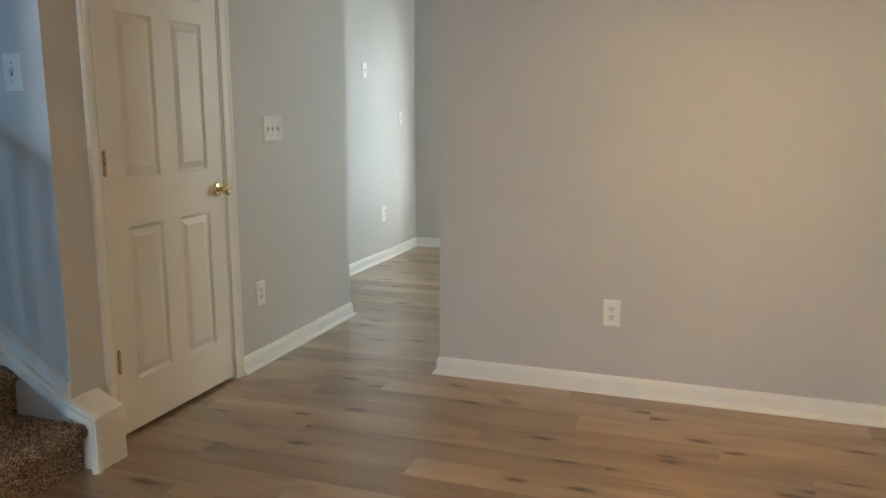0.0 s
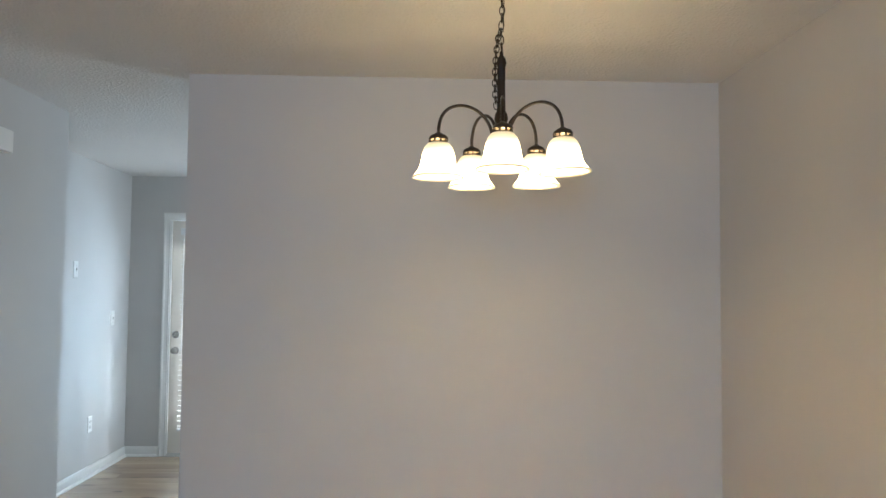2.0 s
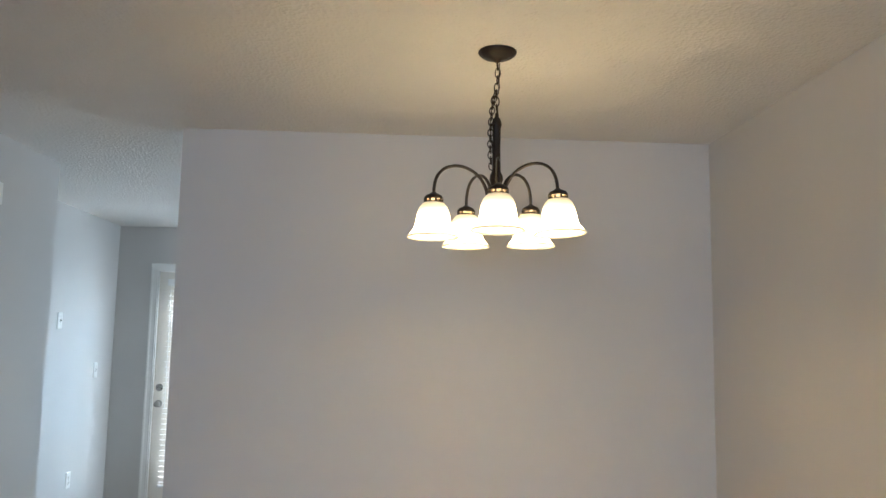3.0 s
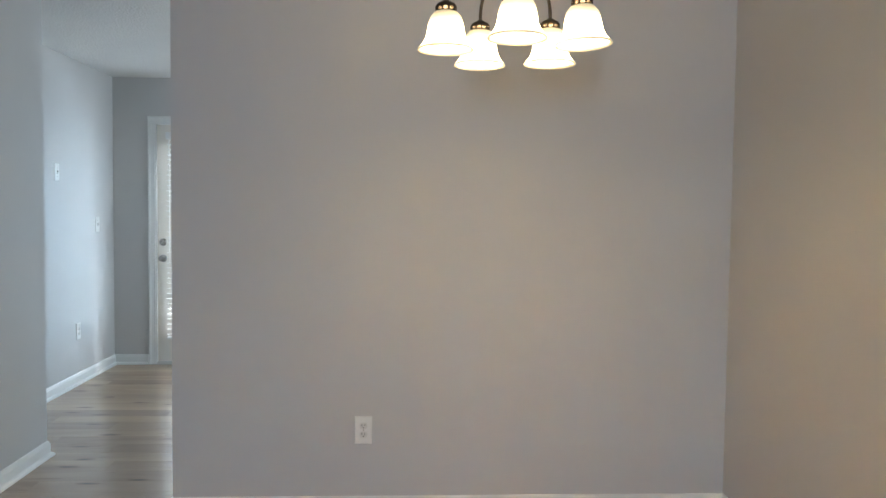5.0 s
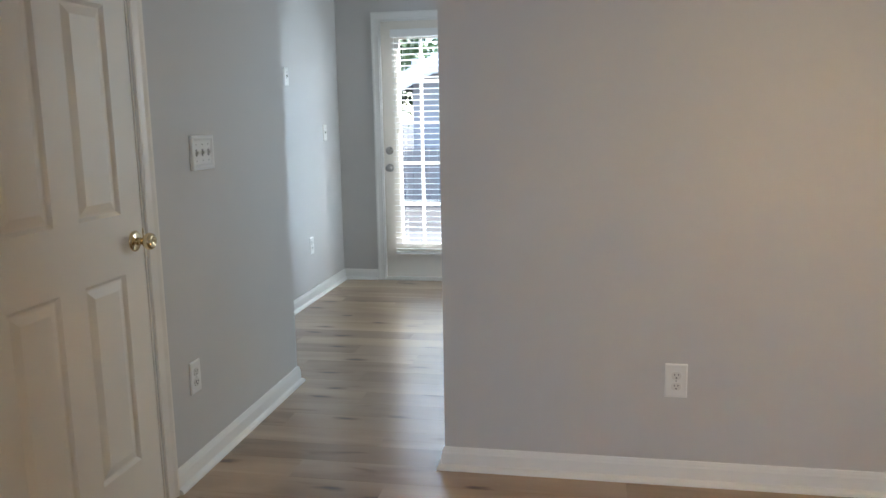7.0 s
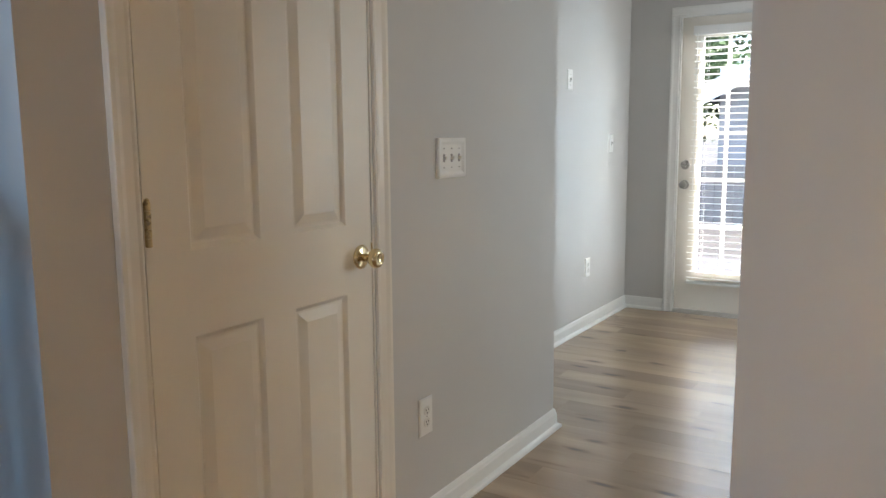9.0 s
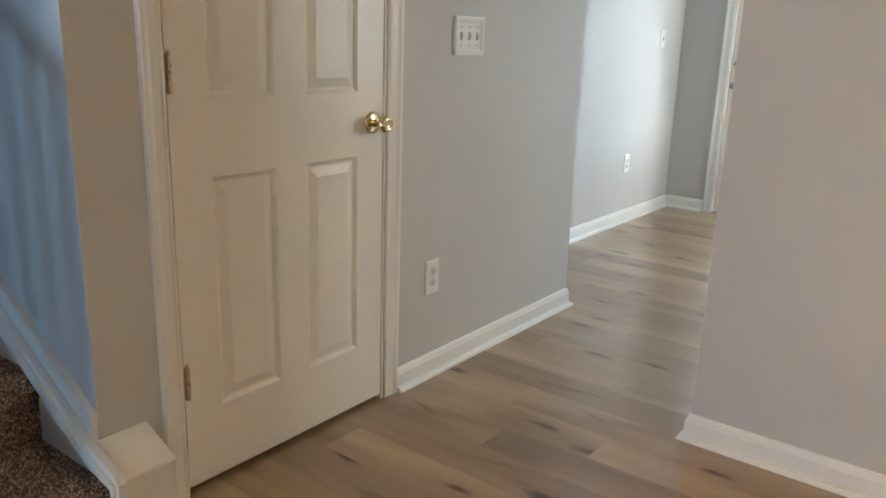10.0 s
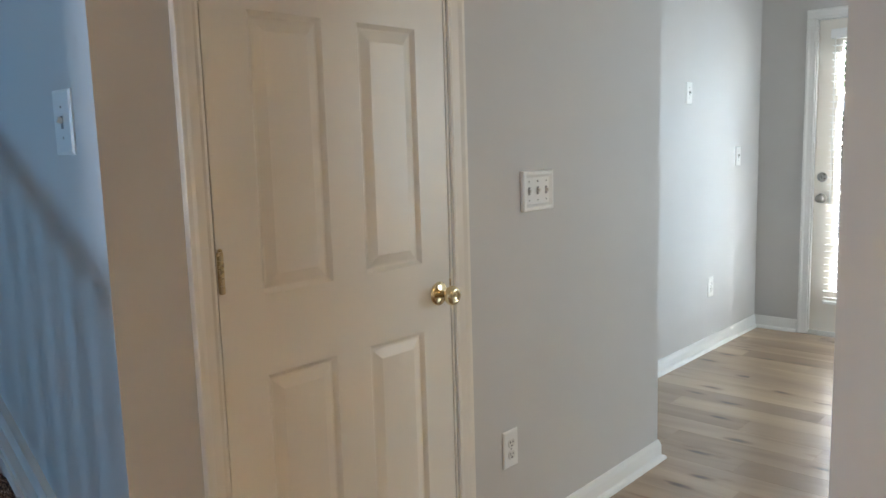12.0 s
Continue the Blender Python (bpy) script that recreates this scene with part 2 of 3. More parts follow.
def add_box(bm, a, b, bevel=0.0):
    r = bmesh.ops.create_cube(bm, size=1)
    for v in r["verts"]:
        for i in range(3):
            v.co[i] = a[i] if v.co[i] < 0 else b[i]
    if bevel:
        es = list({e for v in r["verts"] for e in v.link_edges})
        bmesh.ops.bevel(bm, geom=es, offset=bevel, segments=2, affect='EDGES', profile=0.6)


def box(a, b, bevel=0.0):
    bm = bmesh.new()
    add_box(bm, a, b, bevel)
    return bm


def add_prism(bm, pts, axis, a, b):
    """A polygon drawn in the plane across axis, pushed from a to b along it. x: (y, z); y: (x, z); z: (x, y)."""
    def place(p, s):
        return {"x": (s, p[0], p[1]), "y": (p[0], s, p[1]), "z": (p[0], p[1], s)}[axis]
    lo = [bm.verts.new(place(p, a)) for p in pts]
    hi = [bm.verts.new(place(p, b)) for p in pts]
    bm.faces.new(lo)
    bm.faces.new(hi)
    n = len(pts)
    for i in range(n):
        bm.faces.new((lo[i], lo[(i + 1) % n], hi[(i + 1) % n], hi[i]))


def prism(pts, axis, a, b):
    bm = bmesh.new()
    add_prism(bm, pts, axis, a, b)
    return bm


def add_lathe(bm, profile, n=32, m=None):
    """Turns (radius, height) pairs round z."""
    rings = []
    for r, z in profile:
        if r < 1e-6:
            rings.append([bm.verts.new((0, 0, z))])
        else:
            rings.append([bm.verts.new((r * math.cos(2 * math.pi * i / n), r * math.sin(2 * math.pi * i / n), z)) for i in range(n)])
    for a, b in zip(rings, rings[1:]):
        for i in range(n):
            j = (i + 1) % n
            q = [a[i % len(a)], a[j % len(a)], b[j % len(b)], b[i % len(b)]]
            q = list(dict.fromkeys(q))
            if len(q) > 2:
                bm.faces.new(q)
    if m:
        bmesh.ops.transform(bm, matrix=m, verts=[v for r in rings for v in r])


def lathe(profile, n=32, m=None):
    bm = bmesh.new()
    add_lathe(bm, profile, n, m)
    return bm


def add_tube(bm, pts, radius, n=8, closed=False):
    pts = [Vector(p) for p in pts]
    rings = []
    k = len(pts)
    up = None
    for i, p in enumerate(pts):
        a = pts[(i - 1) % k] if closed or i else pts[0]
        b = pts[(i + 1) % k] if closed or i < k - 1 else pts[-1]
        d = (b - a).normalized()
        if up is None:
            up = d.orthogonal().normalized()
        up = (up - d * up.dot(d)).normalized()
        side = d.cross(up)
        rings.append([bm.verts.new(p + radius * (math.cos(t) * up + math.sin(t) * side)) for t in (2 * math.pi * j / n for j in range(n))])
    span = k if closed else k - 1
    for i in range(span):
        a, b = rings[i], rings[(i + 1) % k]
        for j in range(n):
            bm.faces.new((a[j], a[(j + 1) % n], b[(j + 1) % n], b[j]))
    if not closed:
        bm.faces.new(rings[0])
        bm.faces.new(rings[-1])


def tube(pts, radius, n=8, closed=False):
    bm = bmesh.new()
    add_tube(bm, pts, radius, n, closed)
    return bm


def structure(name, bm, material, label, category):
    return tagged(part(name, bm, material), label, category, kind="structure")


H = 2.43          # ceiling height
XC = -0.905       # closet wall's face
XR = 2.445        # face of the long side wall
XL = -1.45        # side wall of the far room
YB = 3.36         # far room's back wall
YS = -1.400       # stair wall's face
YC = 0.845        # far end of the closet wall

# ---------------------------------------------------------------- walls, floor base, ceiling
structure("wall_dining", box((0, 0, 0), (XR, 0.12, H)), WALL, "greige painted wall between dining area and kitchen", "wall")
structure("wall_side", prism([(YF - 0.12, 0), (YB + 0.12, 0), (YB + 0.12, H), (YF - 0.12, H)], "x", XR, XR + 0.12), WALL,
          "greige painted long side wall", "wall")
structure("wall_closet", prism([(-1.197, 2.055), (-0.413, 2.055), (-0.413, 0), (YC, 0), (YC, H), (-1.197, H)], "x", XC - 0.115, XC), WALL,
          "greige painted closet wall with a door opening", "wall")
structure("wall_closet_end", box((XL - 0.12, YC - 0.115, 0), (XC - 0.117, YC, H)), WALL, "greige painted end wall of the closet", "wall")
structure("wall_closet_back", box((XL - 0.12, YS + 0.117, 0), (XL, YC - 0.117, H)), WALL, "plain wall inside the closet", "wall")
structure("wall_kitchen_side", box((XL - 0.12, YC + 0.002, 0), (XL, YB, H)), WALL, "pale painted kitchen side wall", "wall")
structure("wall_stair", prism([(-4.2, YS), (XC, YS), (XC, -1.197), (XC - 0.115, -1.197), (XC - 0.115, YS + 0.115), (-4.2, YS + 0.115)], "z", 0, H), WALL, "greige wall beside the carpeted stairs", "wall")
DX0, DX1 = -1.088, -0.186     # patio door slab
structure("wall_back", prism([(XL - 0.12, 0), (DX0 - 0.022, 0), (DX0 - 0.022, 2.065), (DX1 + 0.022, 2.065), (DX1 + 0.022, 0), (XR, 0), (XR, H), (XL - 0.12, H)],
                             "y", YB, YB + 0.14), WALL, "greige kitchen back wall with the patio door opening", "wall")
front = bmesh.new()
for a, b in (((-4.2, YF - 0.12, 0), (-2.49, YF, H)), ((-1.91, YF - 0.12, 0), (-0.86, YF, H)), ((-0.14, YF - 0.12, 0), (XR, YF, H)),
             ((-2.49, YF - 0.12, 0), (-1.91, YF, 1.45)), ((-2.49, YF - 0.12, 1.95), (-1.91, YF, H)),
             ((-0.86, YF - 0.12, 0), (-0.14, YF, 0.65)), ((-0.86, YF - 0.12, 2.05), (-0.14, YF, H))):
    add_box(front, a, b)
structure("wall_front", front, WALL, "greige front wall with two window openings", "wall")
structure("wall_entry", box((-4.32, YF - 0.12, 0), (-4.2, YS + 0.115, H)), WALL, "greige entry side wall", "wall")
structure("wall_entry_partition", box((XC - 0.115, YF, 0), (XC, -2.52, H)), WALL, "greige wall between entry and living room", "wall")
structure("ceiling", box((-4.32, YF - 0.12, H), (XR + 0.12, YB + 0.14, H + 0.1)), CEIL, "textured knockdown ceiling painted off-white", "ceiling")
floor = structure("floor", box((-4.32, YF - 0.12, -0.12), (XR + 0.12, YB + 0.14, -0.008)), DARK, "oak-look vinyl plank floor", "floor")

# ---------------------------------------------------------------- baseboards with shoe moulding
BASE = [(0, 0), (0.030, 0), (0.029, 0.008), (0.024, 0.015), (0.0135, 0.020), (0.0125, 0.062), (0.010, 0.068), (0.009, 0.074), (0.005, 0.083), (0, 0.085)]


def baseboard(p0, p1, out, k0=0, k1=0):
    """A run from p0 to p1 along a wall; out: the way into the room; k: 1 mitres round an outer corner, -1 into an inner one."""
    p0, p1, out = Vector((*p0, 0)), Vector((*p1, 0)), Vector((*out, 0))
    d = (p1 - p0).normalized()
    bm = bmesh.new()
    lo = [bm.verts.new(p0 + out * o + Vector((0, 0, z)) - d * o * k0) for o, z in BASE]
    hi = [bm.verts.new(p1 + out * o + Vector((0, 0, z)) + d * o * k1) for o, z in BASE]
    bm.faces.new(lo)
    bm.faces.new(hi)
    for i in range(len(BASE)):
        j = (i + 1) % len(BASE)
        bm.faces.new((lo[i], lo[j], hi[j], hi[i]))
    return structure("baseboard", bm, TRIM, "white painted baseboard with shoe moulding", "baseboard")


baseboard((0, 0), (XR, 0), (0, -1), 1, -1)
baseboard((0, 0), (0, 0.12), (-1, 0), 1, 1)
baseboard((0, 0.12), (XR, 0.12), (0, 1), 1, -1)
baseboard((XR, YF), (XR, 0), (-1, 0), -1, -1)
baseboard((XC, -0.351), (XC, YC), (1, 0), 0, 1)
baseboard((XL, YC), (XC, YC), (0, 1), -1, 1)
baseboard((XL, YC), (XL, YB), (1, 0), -1, -1)
baseboard((XL, YB), (DX0 - 0.075, YB), (0, -1), -1, 0)
baseboard((DX1 + 0.075, YB), (XR, YB), (0, -1), 0, -1)

# ---------------------------------------------------------------- closet door
CASING = [(0, 0), (0, 0.009), (0.006, 0.011), (0.012, 0.009), (0.034, 0.012), (0.046, 0.017), (0.056, 0.017), (0.058, 0.014), (0.058, 0)]   # across, proud


def casing_upright(inner, sign, face, axis, top, into):
    """One upright leg: inner edge, the way outwards, the wall's face and the way it stands proud."""
    pts = [(inner + sign * a, face + into * p) for a, p in CASING]
    if axis == "x":
        pts = [(b, a) for a, b in pts]
    return prism(pts, "z", 0, top)


door = thing("door_1", (XC, -0.805, 0), "closed white six-panel closet door with brass knob", "door", kind="structure")


def dpart(name, bm, material, parent, label="", smooth=False):
    """A part built in the room's own metres, hung under the door's frame."""
    bmesh.ops.translate(bm, vec=(-XC, 0.805, 0), verts=bm.verts)
    return part(name, bm, material, parent, label, smooth)


DY0, DY1, DH = -1.168, -0.426, 2.03
DFX = XC - 0.0015
dpart("casing", casing_upright(DY0 - 0.010, -1, XC, "x", DH + 0.012, 1), DOORP, door)
dpart("casing", casing_upright(DY1 + 0.016, 1, XC, "x", DH + 0.012, 1), DOORP, door)
dpart("casing", prism([(XC + p, DH + 0.012 + a) for a, p in CASING], "y", DY0 - 0.068, DY1 + 0.074), DOORP, door)
for y0, y1, in0, in1 in ((-1.195, DY0 - 0.004, DY0 - 0.0035, DY0 + 0.010), (DY1 + 0.004, -0.415, DY1 - 0.010, DY1 + 0.0035)):
    dpart("jamb", box((XC - 0.113, y0, 0), (XC + 0.001, y1, DH + 0.004)), DOORP, door)
    dpart("door_stop", box((XC - 0.075, in0, 0), (XC - 0.038, in1, DH + 0.004)), DOORP, door)
dpart("jamb", box((XC - 0.113, -1.195, DH + 0.0045), (XC + 0.001, -0.415, DH + 0.024)), DOORP, door)

slab = bmesh.new()
ys = [DY0, -1.055, -0.850, -0.740, -0.536, DY1]
zs = [0.017, 0.218, 0.832, 1.020, 1.645, 1.735, 1.925, DH]
grid = [[slab.verts.new((DFX, y, z)) for z in zs] for y in ys]
cells = []
for i in range(5):
    for j in range(7):
        f = slab.faces.new((grid[i][j], grid[i + 1][j], grid[i + 1][j + 1], grid[i][j + 1]))
        if i in (1, 3) and j in (1, 3, 5):
            cells.append((f, ys[i], ys[i + 1], zs[j], zs[j + 1]))
bmesh.ops.recalc_face_normals(slab, faces=slab.faces)
if slab.faces[0].normal.x < 0:
    bmesh.ops.reverse_faces(slab, faces=slab.faces)
bmesh.ops.inset_individual(slab, faces=[c[0] for c in cells], thickness=0.016, depth=-0.010)
border = [e for e in slab.edges if e.is_boundary]
back = bmesh.ops.extrude_edge_only(slab, edges=border)
for v in [g for g in back["geom"] if isinstance(g, bmesh.types.BMVert)]:
    v.co.x = DFX - 0.035
bmesh.ops.holes_fill(slab, edges=[e for e in slab.edges if e.is_boundary], sides=0)
slab_ob = dpart("slab", slab, DOORP, door, "white moulded six-panel door leaf")
for _, y0, y1, z0, z1 in cells:
    y0, y1, z0, z1 = y0 + 0.017, y1 - 0.017, z0 + 0.017, z1 - 0.017
    pb = bmesh.new()
    lo = [pb.verts.new((DFX - 0.0095, y, z)) for y, z in ((y0, z0), (y1, z0), (y1, z1), (y0, z1))]
    i1 = 0.026
    hi = [pb.verts.new((DFX - 0.0015, y, z)) for y, z in ((y0 + i1, z0 + i1), (y1 - i1, z0 + i1), (y1 - i1, z1 - i1), (y0 + i1, z1 - i1))]
    pb.faces.new(hi)
    pb.faces.new(lo)
    for i in range(4):
        pb.faces.new((lo[i], lo[(i + 1) % 4], hi[(i + 1) % 4], hi[i]))
    dpart("panel", pb, DOORP, slab_ob)
for hz in (1.085, 0.316, 1.83):
    hb = bmesh.new()
    yb = DY0 + 0.012
    for k in range(5):
        z0 = hz - 0.046 + k * 0.0185
        add_lathe(hb, [(0, z0), (0.0062, z0), (0.0068, z0 + 0.001), (0.0068, z0 + 0.0165), (0.0062, z0 + 0.0175), (0, z0 + 0.0175)], 14, Matrix.Translation((XC + 0.002, yb - 0.004, 0)))
    add_lathe(hb, [(0, hz + 0.046), (0.005, hz + 0.046), (0.006, hz + 0.050), (0, hz + 0.053)], 12, Matrix.Translation((XC + 0.002, yb - 0.004, 0)))
    add_box(hb, (DFX - 0.001, DY0 + 0.001, hz - 0.044), (DFX + 0.0022, DY0 + 0.016, hz + 0.044))
    dpart("hinge", hb, HINGE, slab_ob, "aged brass butt hinge")
turn = Matrix.Translation((DFX, -0.474, 0.927)) @ pose(0, 0, 0, 0, 90, 0)
dpart("rosette", lathe([(0, 0), (0.033, 0), (0.034, 0.003), (0.031, 0.006), (0.024, 0.009), (0.0, 0.011)], 36, turn), BRASS, slab_ob, "brass rosette", True)
dpart("knob", lathe([(0, 0.009), (0.012, 0.009), (0.0105, 0.022), (0.012, 0.032), (0.021, 0.038), (0.0265, 0.047), (0.0275, 0.054), (0.025, 0.062),
                     (0.018, 0.067), (0.013, 0.0665), (0.010, 0.064), (0.0, 0.0635)], 36, turn), BRASS, slab_ob, "polished brass door knob", True)
dpart("latch_plate", box((DFX - 0.004, DY1 - 0.001, 0.925), (DFX + 0.002, DY1 + 0.0045, 0.962)), HINGE, slab_ob)

# ---------------------------------------------------------------- wall plates


def plate_thing(name, place, rz, w, h, label, category, kind, gangs=1):
    """A wall plate whose face looks along its own -y before turning by rz."""
    t = thing(name, place, label, category, "wall outlets" if kind == "outlet" else "light switches", rz=rz)
    b = bmesh.new()
    lo = [b.verts.new((x, 0, z)) for x, z in ((-w / 2, -h / 2), (w / 2, -h / 2), (w / 2, h / 2), (-w / 2, h / 2))]
    mid = [b.verts.new((v.co.x, -0.003, v.co.z)) for v in lo]
    e = 0.005
    hi = [b.verts.new((v.co.x - math.copysign(e, v.co.x), -0.0065, v.co.z - math.copysign(e, v.co.z))) for v in lo]
    for a, c in ((lo, mid), (mid, hi)):
        for i in range(4):
            b.faces.new((a[i], a[(i + 1) % 4], c[(i + 1) % 4], c[i]))
    b.faces.new(hi)
    b.faces.new(lo)
    part("cover_plate", b, PLATE, t)
    if gangs == 3:
        # raised border sloping in to the toggles
        fr = bmesh.new()
        rings = []
        for inset, out in ((0.0005, 0.0), (0.0005, 0.009), (0.004, 0.0125), (0.012, 0.0125), (0.022, 0.0063)):
            rings.append([fr.verts.new((sx * (w / 2 - inset), -out, sz * (h / 2 - inset))) for sx, sz in ((-1, -1), (1, -1), (1, 1), (-1, 1))])
        for r0, r1 in zip(rings, rings[1:]):
            for i in range(4):
                fr.faces.new((r0[i], r0[(i + 1) % 4], r1[(i + 1) % 4], r1[i]))
        part("border", fr, PLATE, t, "raised bevelled border")
    if kind == "outlet":
        for s in (-1, 1):
            rb = bmesh.new()
            add_lathe(rb, [(0, 0), (0.0168, 0), (0.0172, 0.001), (0.0165, 0.0024), (0, 0.0024)], 28, pose(0, -0.0064, s * 0.0195, 90, 0, 0))
            for v in rb.verts:
                v.co.z = s * 0.0195 + max(-0.0135, min(0.0135, v.co.z - s * 0.0195))
            r = part("receptacle", rb, TOGGLE, t)
            for sx, hh in ((-0.0062, 0.0075), (0.0062, 0.006)):
                part("slot", box((sx - 0.0012, -0.0094, s * 0.0195 + 0.0035 - hh / 2), (sx + 0.0012, -0.0086, s * 0.0195 + 0.0035 + hh / 2)), DARK, r)
            part("slot", lathe([(0, 0), (0.0026, 0), (0.0026, 0.0008), (0, 0.0008)], 12, pose(0, -0.0086, s * 0.0195 - 0.0075, 90, 0, 0)), DARK, r)
        part("screw", lathe([(0, 0), (0.003, 0), (0.0024, 0.0012), (0, 0.0014)], 12, pose(0, -0.0064, 0, 90, 0, 0)), NICKEL, t)
    else:
        for g in range(gangs):
            gx = (g - (gangs - 1) / 2) * 0.046
            if kind == "switch":
                part("slot", box((gx - 0.0058, -0.0068, -0.0125), (gx + 0.0058, -0.0060, 0.0125)), SLOT, t)
                tg = box((gx - 0.0042, -0.0165, -0.004), (gx + 0.0042, -0.0062, 0.008), 0.0012)
                bmesh.ops.rotate(tg, cent=(gx, -0.0062, 0.002), matrix=Euler((radians(24 if gangs == 3 else -24), 0, 0)).to_matrix(), verts=tg.verts)
                part("toggle", tg, TOGGLE, t)
            for s in (-1, 1):
                part("screw", lathe([(0, 0), (0.0028, 0), (0.0022, 0.0011), (0, 0.0012)], 10, pose(gx, -0.0064, s * 0.030, 90, 0, 0)), NICKEL, t)
        if kind == "jack":
            part("jack", box((-0.007, -0.0085, -0.003), (0.007, -0.006, 0.009)), DARK, t)
            part("jack", lathe([(0, 0), (0.005, 0), (0.0045, 0.006), (0, 0.006)], 14, pose(0, -0.0064, -0.015, 90, 0, 0)), NICKEL, t)
    return t


plate_thing("wall_outlet", (0.825, 0, 0.379), 0, 0.076, 0.122, "white duplex outlet on the dining wall", "outlet", "outlet")
plate_thing("wall_outlet", (XC, -0.163, 0.371), 90, 0.076, 0.122, "white duplex outlet beside the closet door", "outlet", "outlet")
plate_thing("light_switch", (XC, 0.0, 1.186), 90, 0.166, 0.128, "white triple toggle switch plate on closet wall", "switch", "switch", 3)
plate_thing("light_switch", (XL, 2.27, 1.582), 90, 0.076, 0.122, "white single toggle switch on kitchen wall", "switch", "switch")
plate_thing("light_switch", (XL, 3.0, 1.20), 90, 0.076, 0.122, "white toggle switch beside the patio door", "switch", "switch")
plate_thing("wall_outlet", (XL, 2.61, 0.40), 90, 0.076, 0.122, "white duplex outlet low on kitchen wall", "outlet", "outlet")
plate_thing("light_switch", (-1.04, YS, 1.41), 0, 0.082, 0.128, "white switch plate on the stair wall", "switch", "switch")

chime = thing("door_chime", (XC, 0.065, 2.08), "white plastic door chime box high on wall", "door chime")
part("cover", box((0.004, -0.098, 0), (0.048, 0.098, 0.105), 0.006), PLATE, chime)
part("back_plate", box((0, -0.09, 0.006), (0.006, 0.09, 0.099)), TOGGLE, chime)

# ---------------------------------------------------------------- patio door with grille and blind
pd = thing("door_2", ((DX0 + DX1) / 2, YB, 0), "white glazed patio door with lowered white blind", "door", kind="structure")
PX = -(DX0 + DX1) / 2


def ppart(name, bm, material, parent, label="", smooth=False):
    bmesh.ops.translate(bm, vec=(PX, -YB, 0), verts=bm.verts)
    return part(name, bm, material, parent, label, smooth)


ppart("casing", casing_upright(DX0 - 0.012, -1, YB, "y", 2.052, -1), TRIM, pd)
ppart("casing", casing_upright(DX1 + 0.012, 1, YB, "y", 2.052, -1), TRIM, pd)
ppart("casing", prism([(YB - p, 2.052 + a) for a, p in CASING], "x", DX0 - 0.07, DX1 + 0.07), TRIM, pd)
ppart("jamb", box((DX0 - 0.020, YB - 0.002, 0), (DX0 - 0.004, YB + 0.138, 2.044)), TRIM, pd)
ppart("jamb", box((DX1 + 0.004, YB - 0.002, 0), (DX1 + 0.020, YB + 0.138, 2.044)), TRIM, pd)
ppart("jamb", box((DX0 - 0.020, YB - 0.002, 2.0445), (DX1 + 0.020, YB + 0.138, 2.063)), TRIM, pd)
ppart("threshold", prism([(YB - 0.02, -0.006), (YB - 0.02, 0.006), (YB + 0.01, 0.022), (YB + 0.138, 0.022), (YB + 0.138, -0.006)], "x", DX0 - 0.003, DX1 + 0.003), ALU, pd, "aluminium threshold")
GX0, GX1, GZ0, GZ1 = -0.945, -0.405, 0.30, 1.905
Y0, Y1 = YB + 0.012, YB + 0.048
leaf = bmesh.new()
outer = [(DX0, 0.026), (DX1, 0.026), (DX1, 2.04), (DX0, 2.04)]
inner = [(GX0, GZ0), (GX1, GZ0), (GX1, GZ1), (GX0, GZ1)]
vs = [[leaf.verts.new((x, y, z)) for x, z in ring] for y in (Y0, Y1) for ring in (outer, inner)]
for i in range(4):
    j = (i + 1) % 4
    leaf.faces.new((vs[0][i], vs[0][j], vs[1][j], vs[1][i]))
    leaf.faces.new((vs[2][i], vs[2][j], vs[3][j], vs[3][i]))
    leaf.faces.new((vs[0][i], vs[0][j], vs[2][j], vs[2][i]))
    leaf.faces.new((vs[1][i], vs[1][j], vs[3][j], vs[3][i]))
leaf_ob = ppart("leaf", leaf, DOORP, pd, "white door leaf round tall glass")
# raised frame round the glass
for a, b in (((GX0 - 0.028, GZ0 - 0.028), (GX0 + 0.004, GZ1 + 0.028)), ((GX1 - 0.004, GZ0 - 0.028), (GX1 + 0.028, GZ1 + 0.028)),
             ((GX0 + 0.004, GZ0 - 0.028), (GX1 - 0.004, GZ0 + 0.004)), ((GX0 + 0.004, GZ1 - 0.004), (GX1 - 0.004, GZ1 + 0.028))):
    ppart("glazing_bead", box((a[0], Y0 - 0.009, a[1]), (b[0], Y0 + 0.004, b[1]), 0.003), DOORP, leaf_ob)
xs = [GX0, -0.777, -0.608, GX1]
zz = [GZ0, 0.622, 0.944, 1.262, 1.582, GZ1]
YG = (Y0 + Y1) / 2
for x in xs[1:3]:
    ppart("muntin", box((x - 0.011, YG - 0.009, GZ0), (x + 0.011, YG + 0.009, GZ1), 0.003), DOORP, leaf_ob)
for z in zz[1:5]:
    ppart("muntin", box((GX0, YG - 0.008, z - 0.011), (GX1, YG + 0.008, z + 0.011), 0.003), DOORP, leaf_ob)
pane = ppart("pane", box((GX0, YG - 0.002, GZ0), (GX1, YG + 0.002, GZ1)), GLASS, leaf_ob, "clear glass pane")
pane.visible_shadow = False
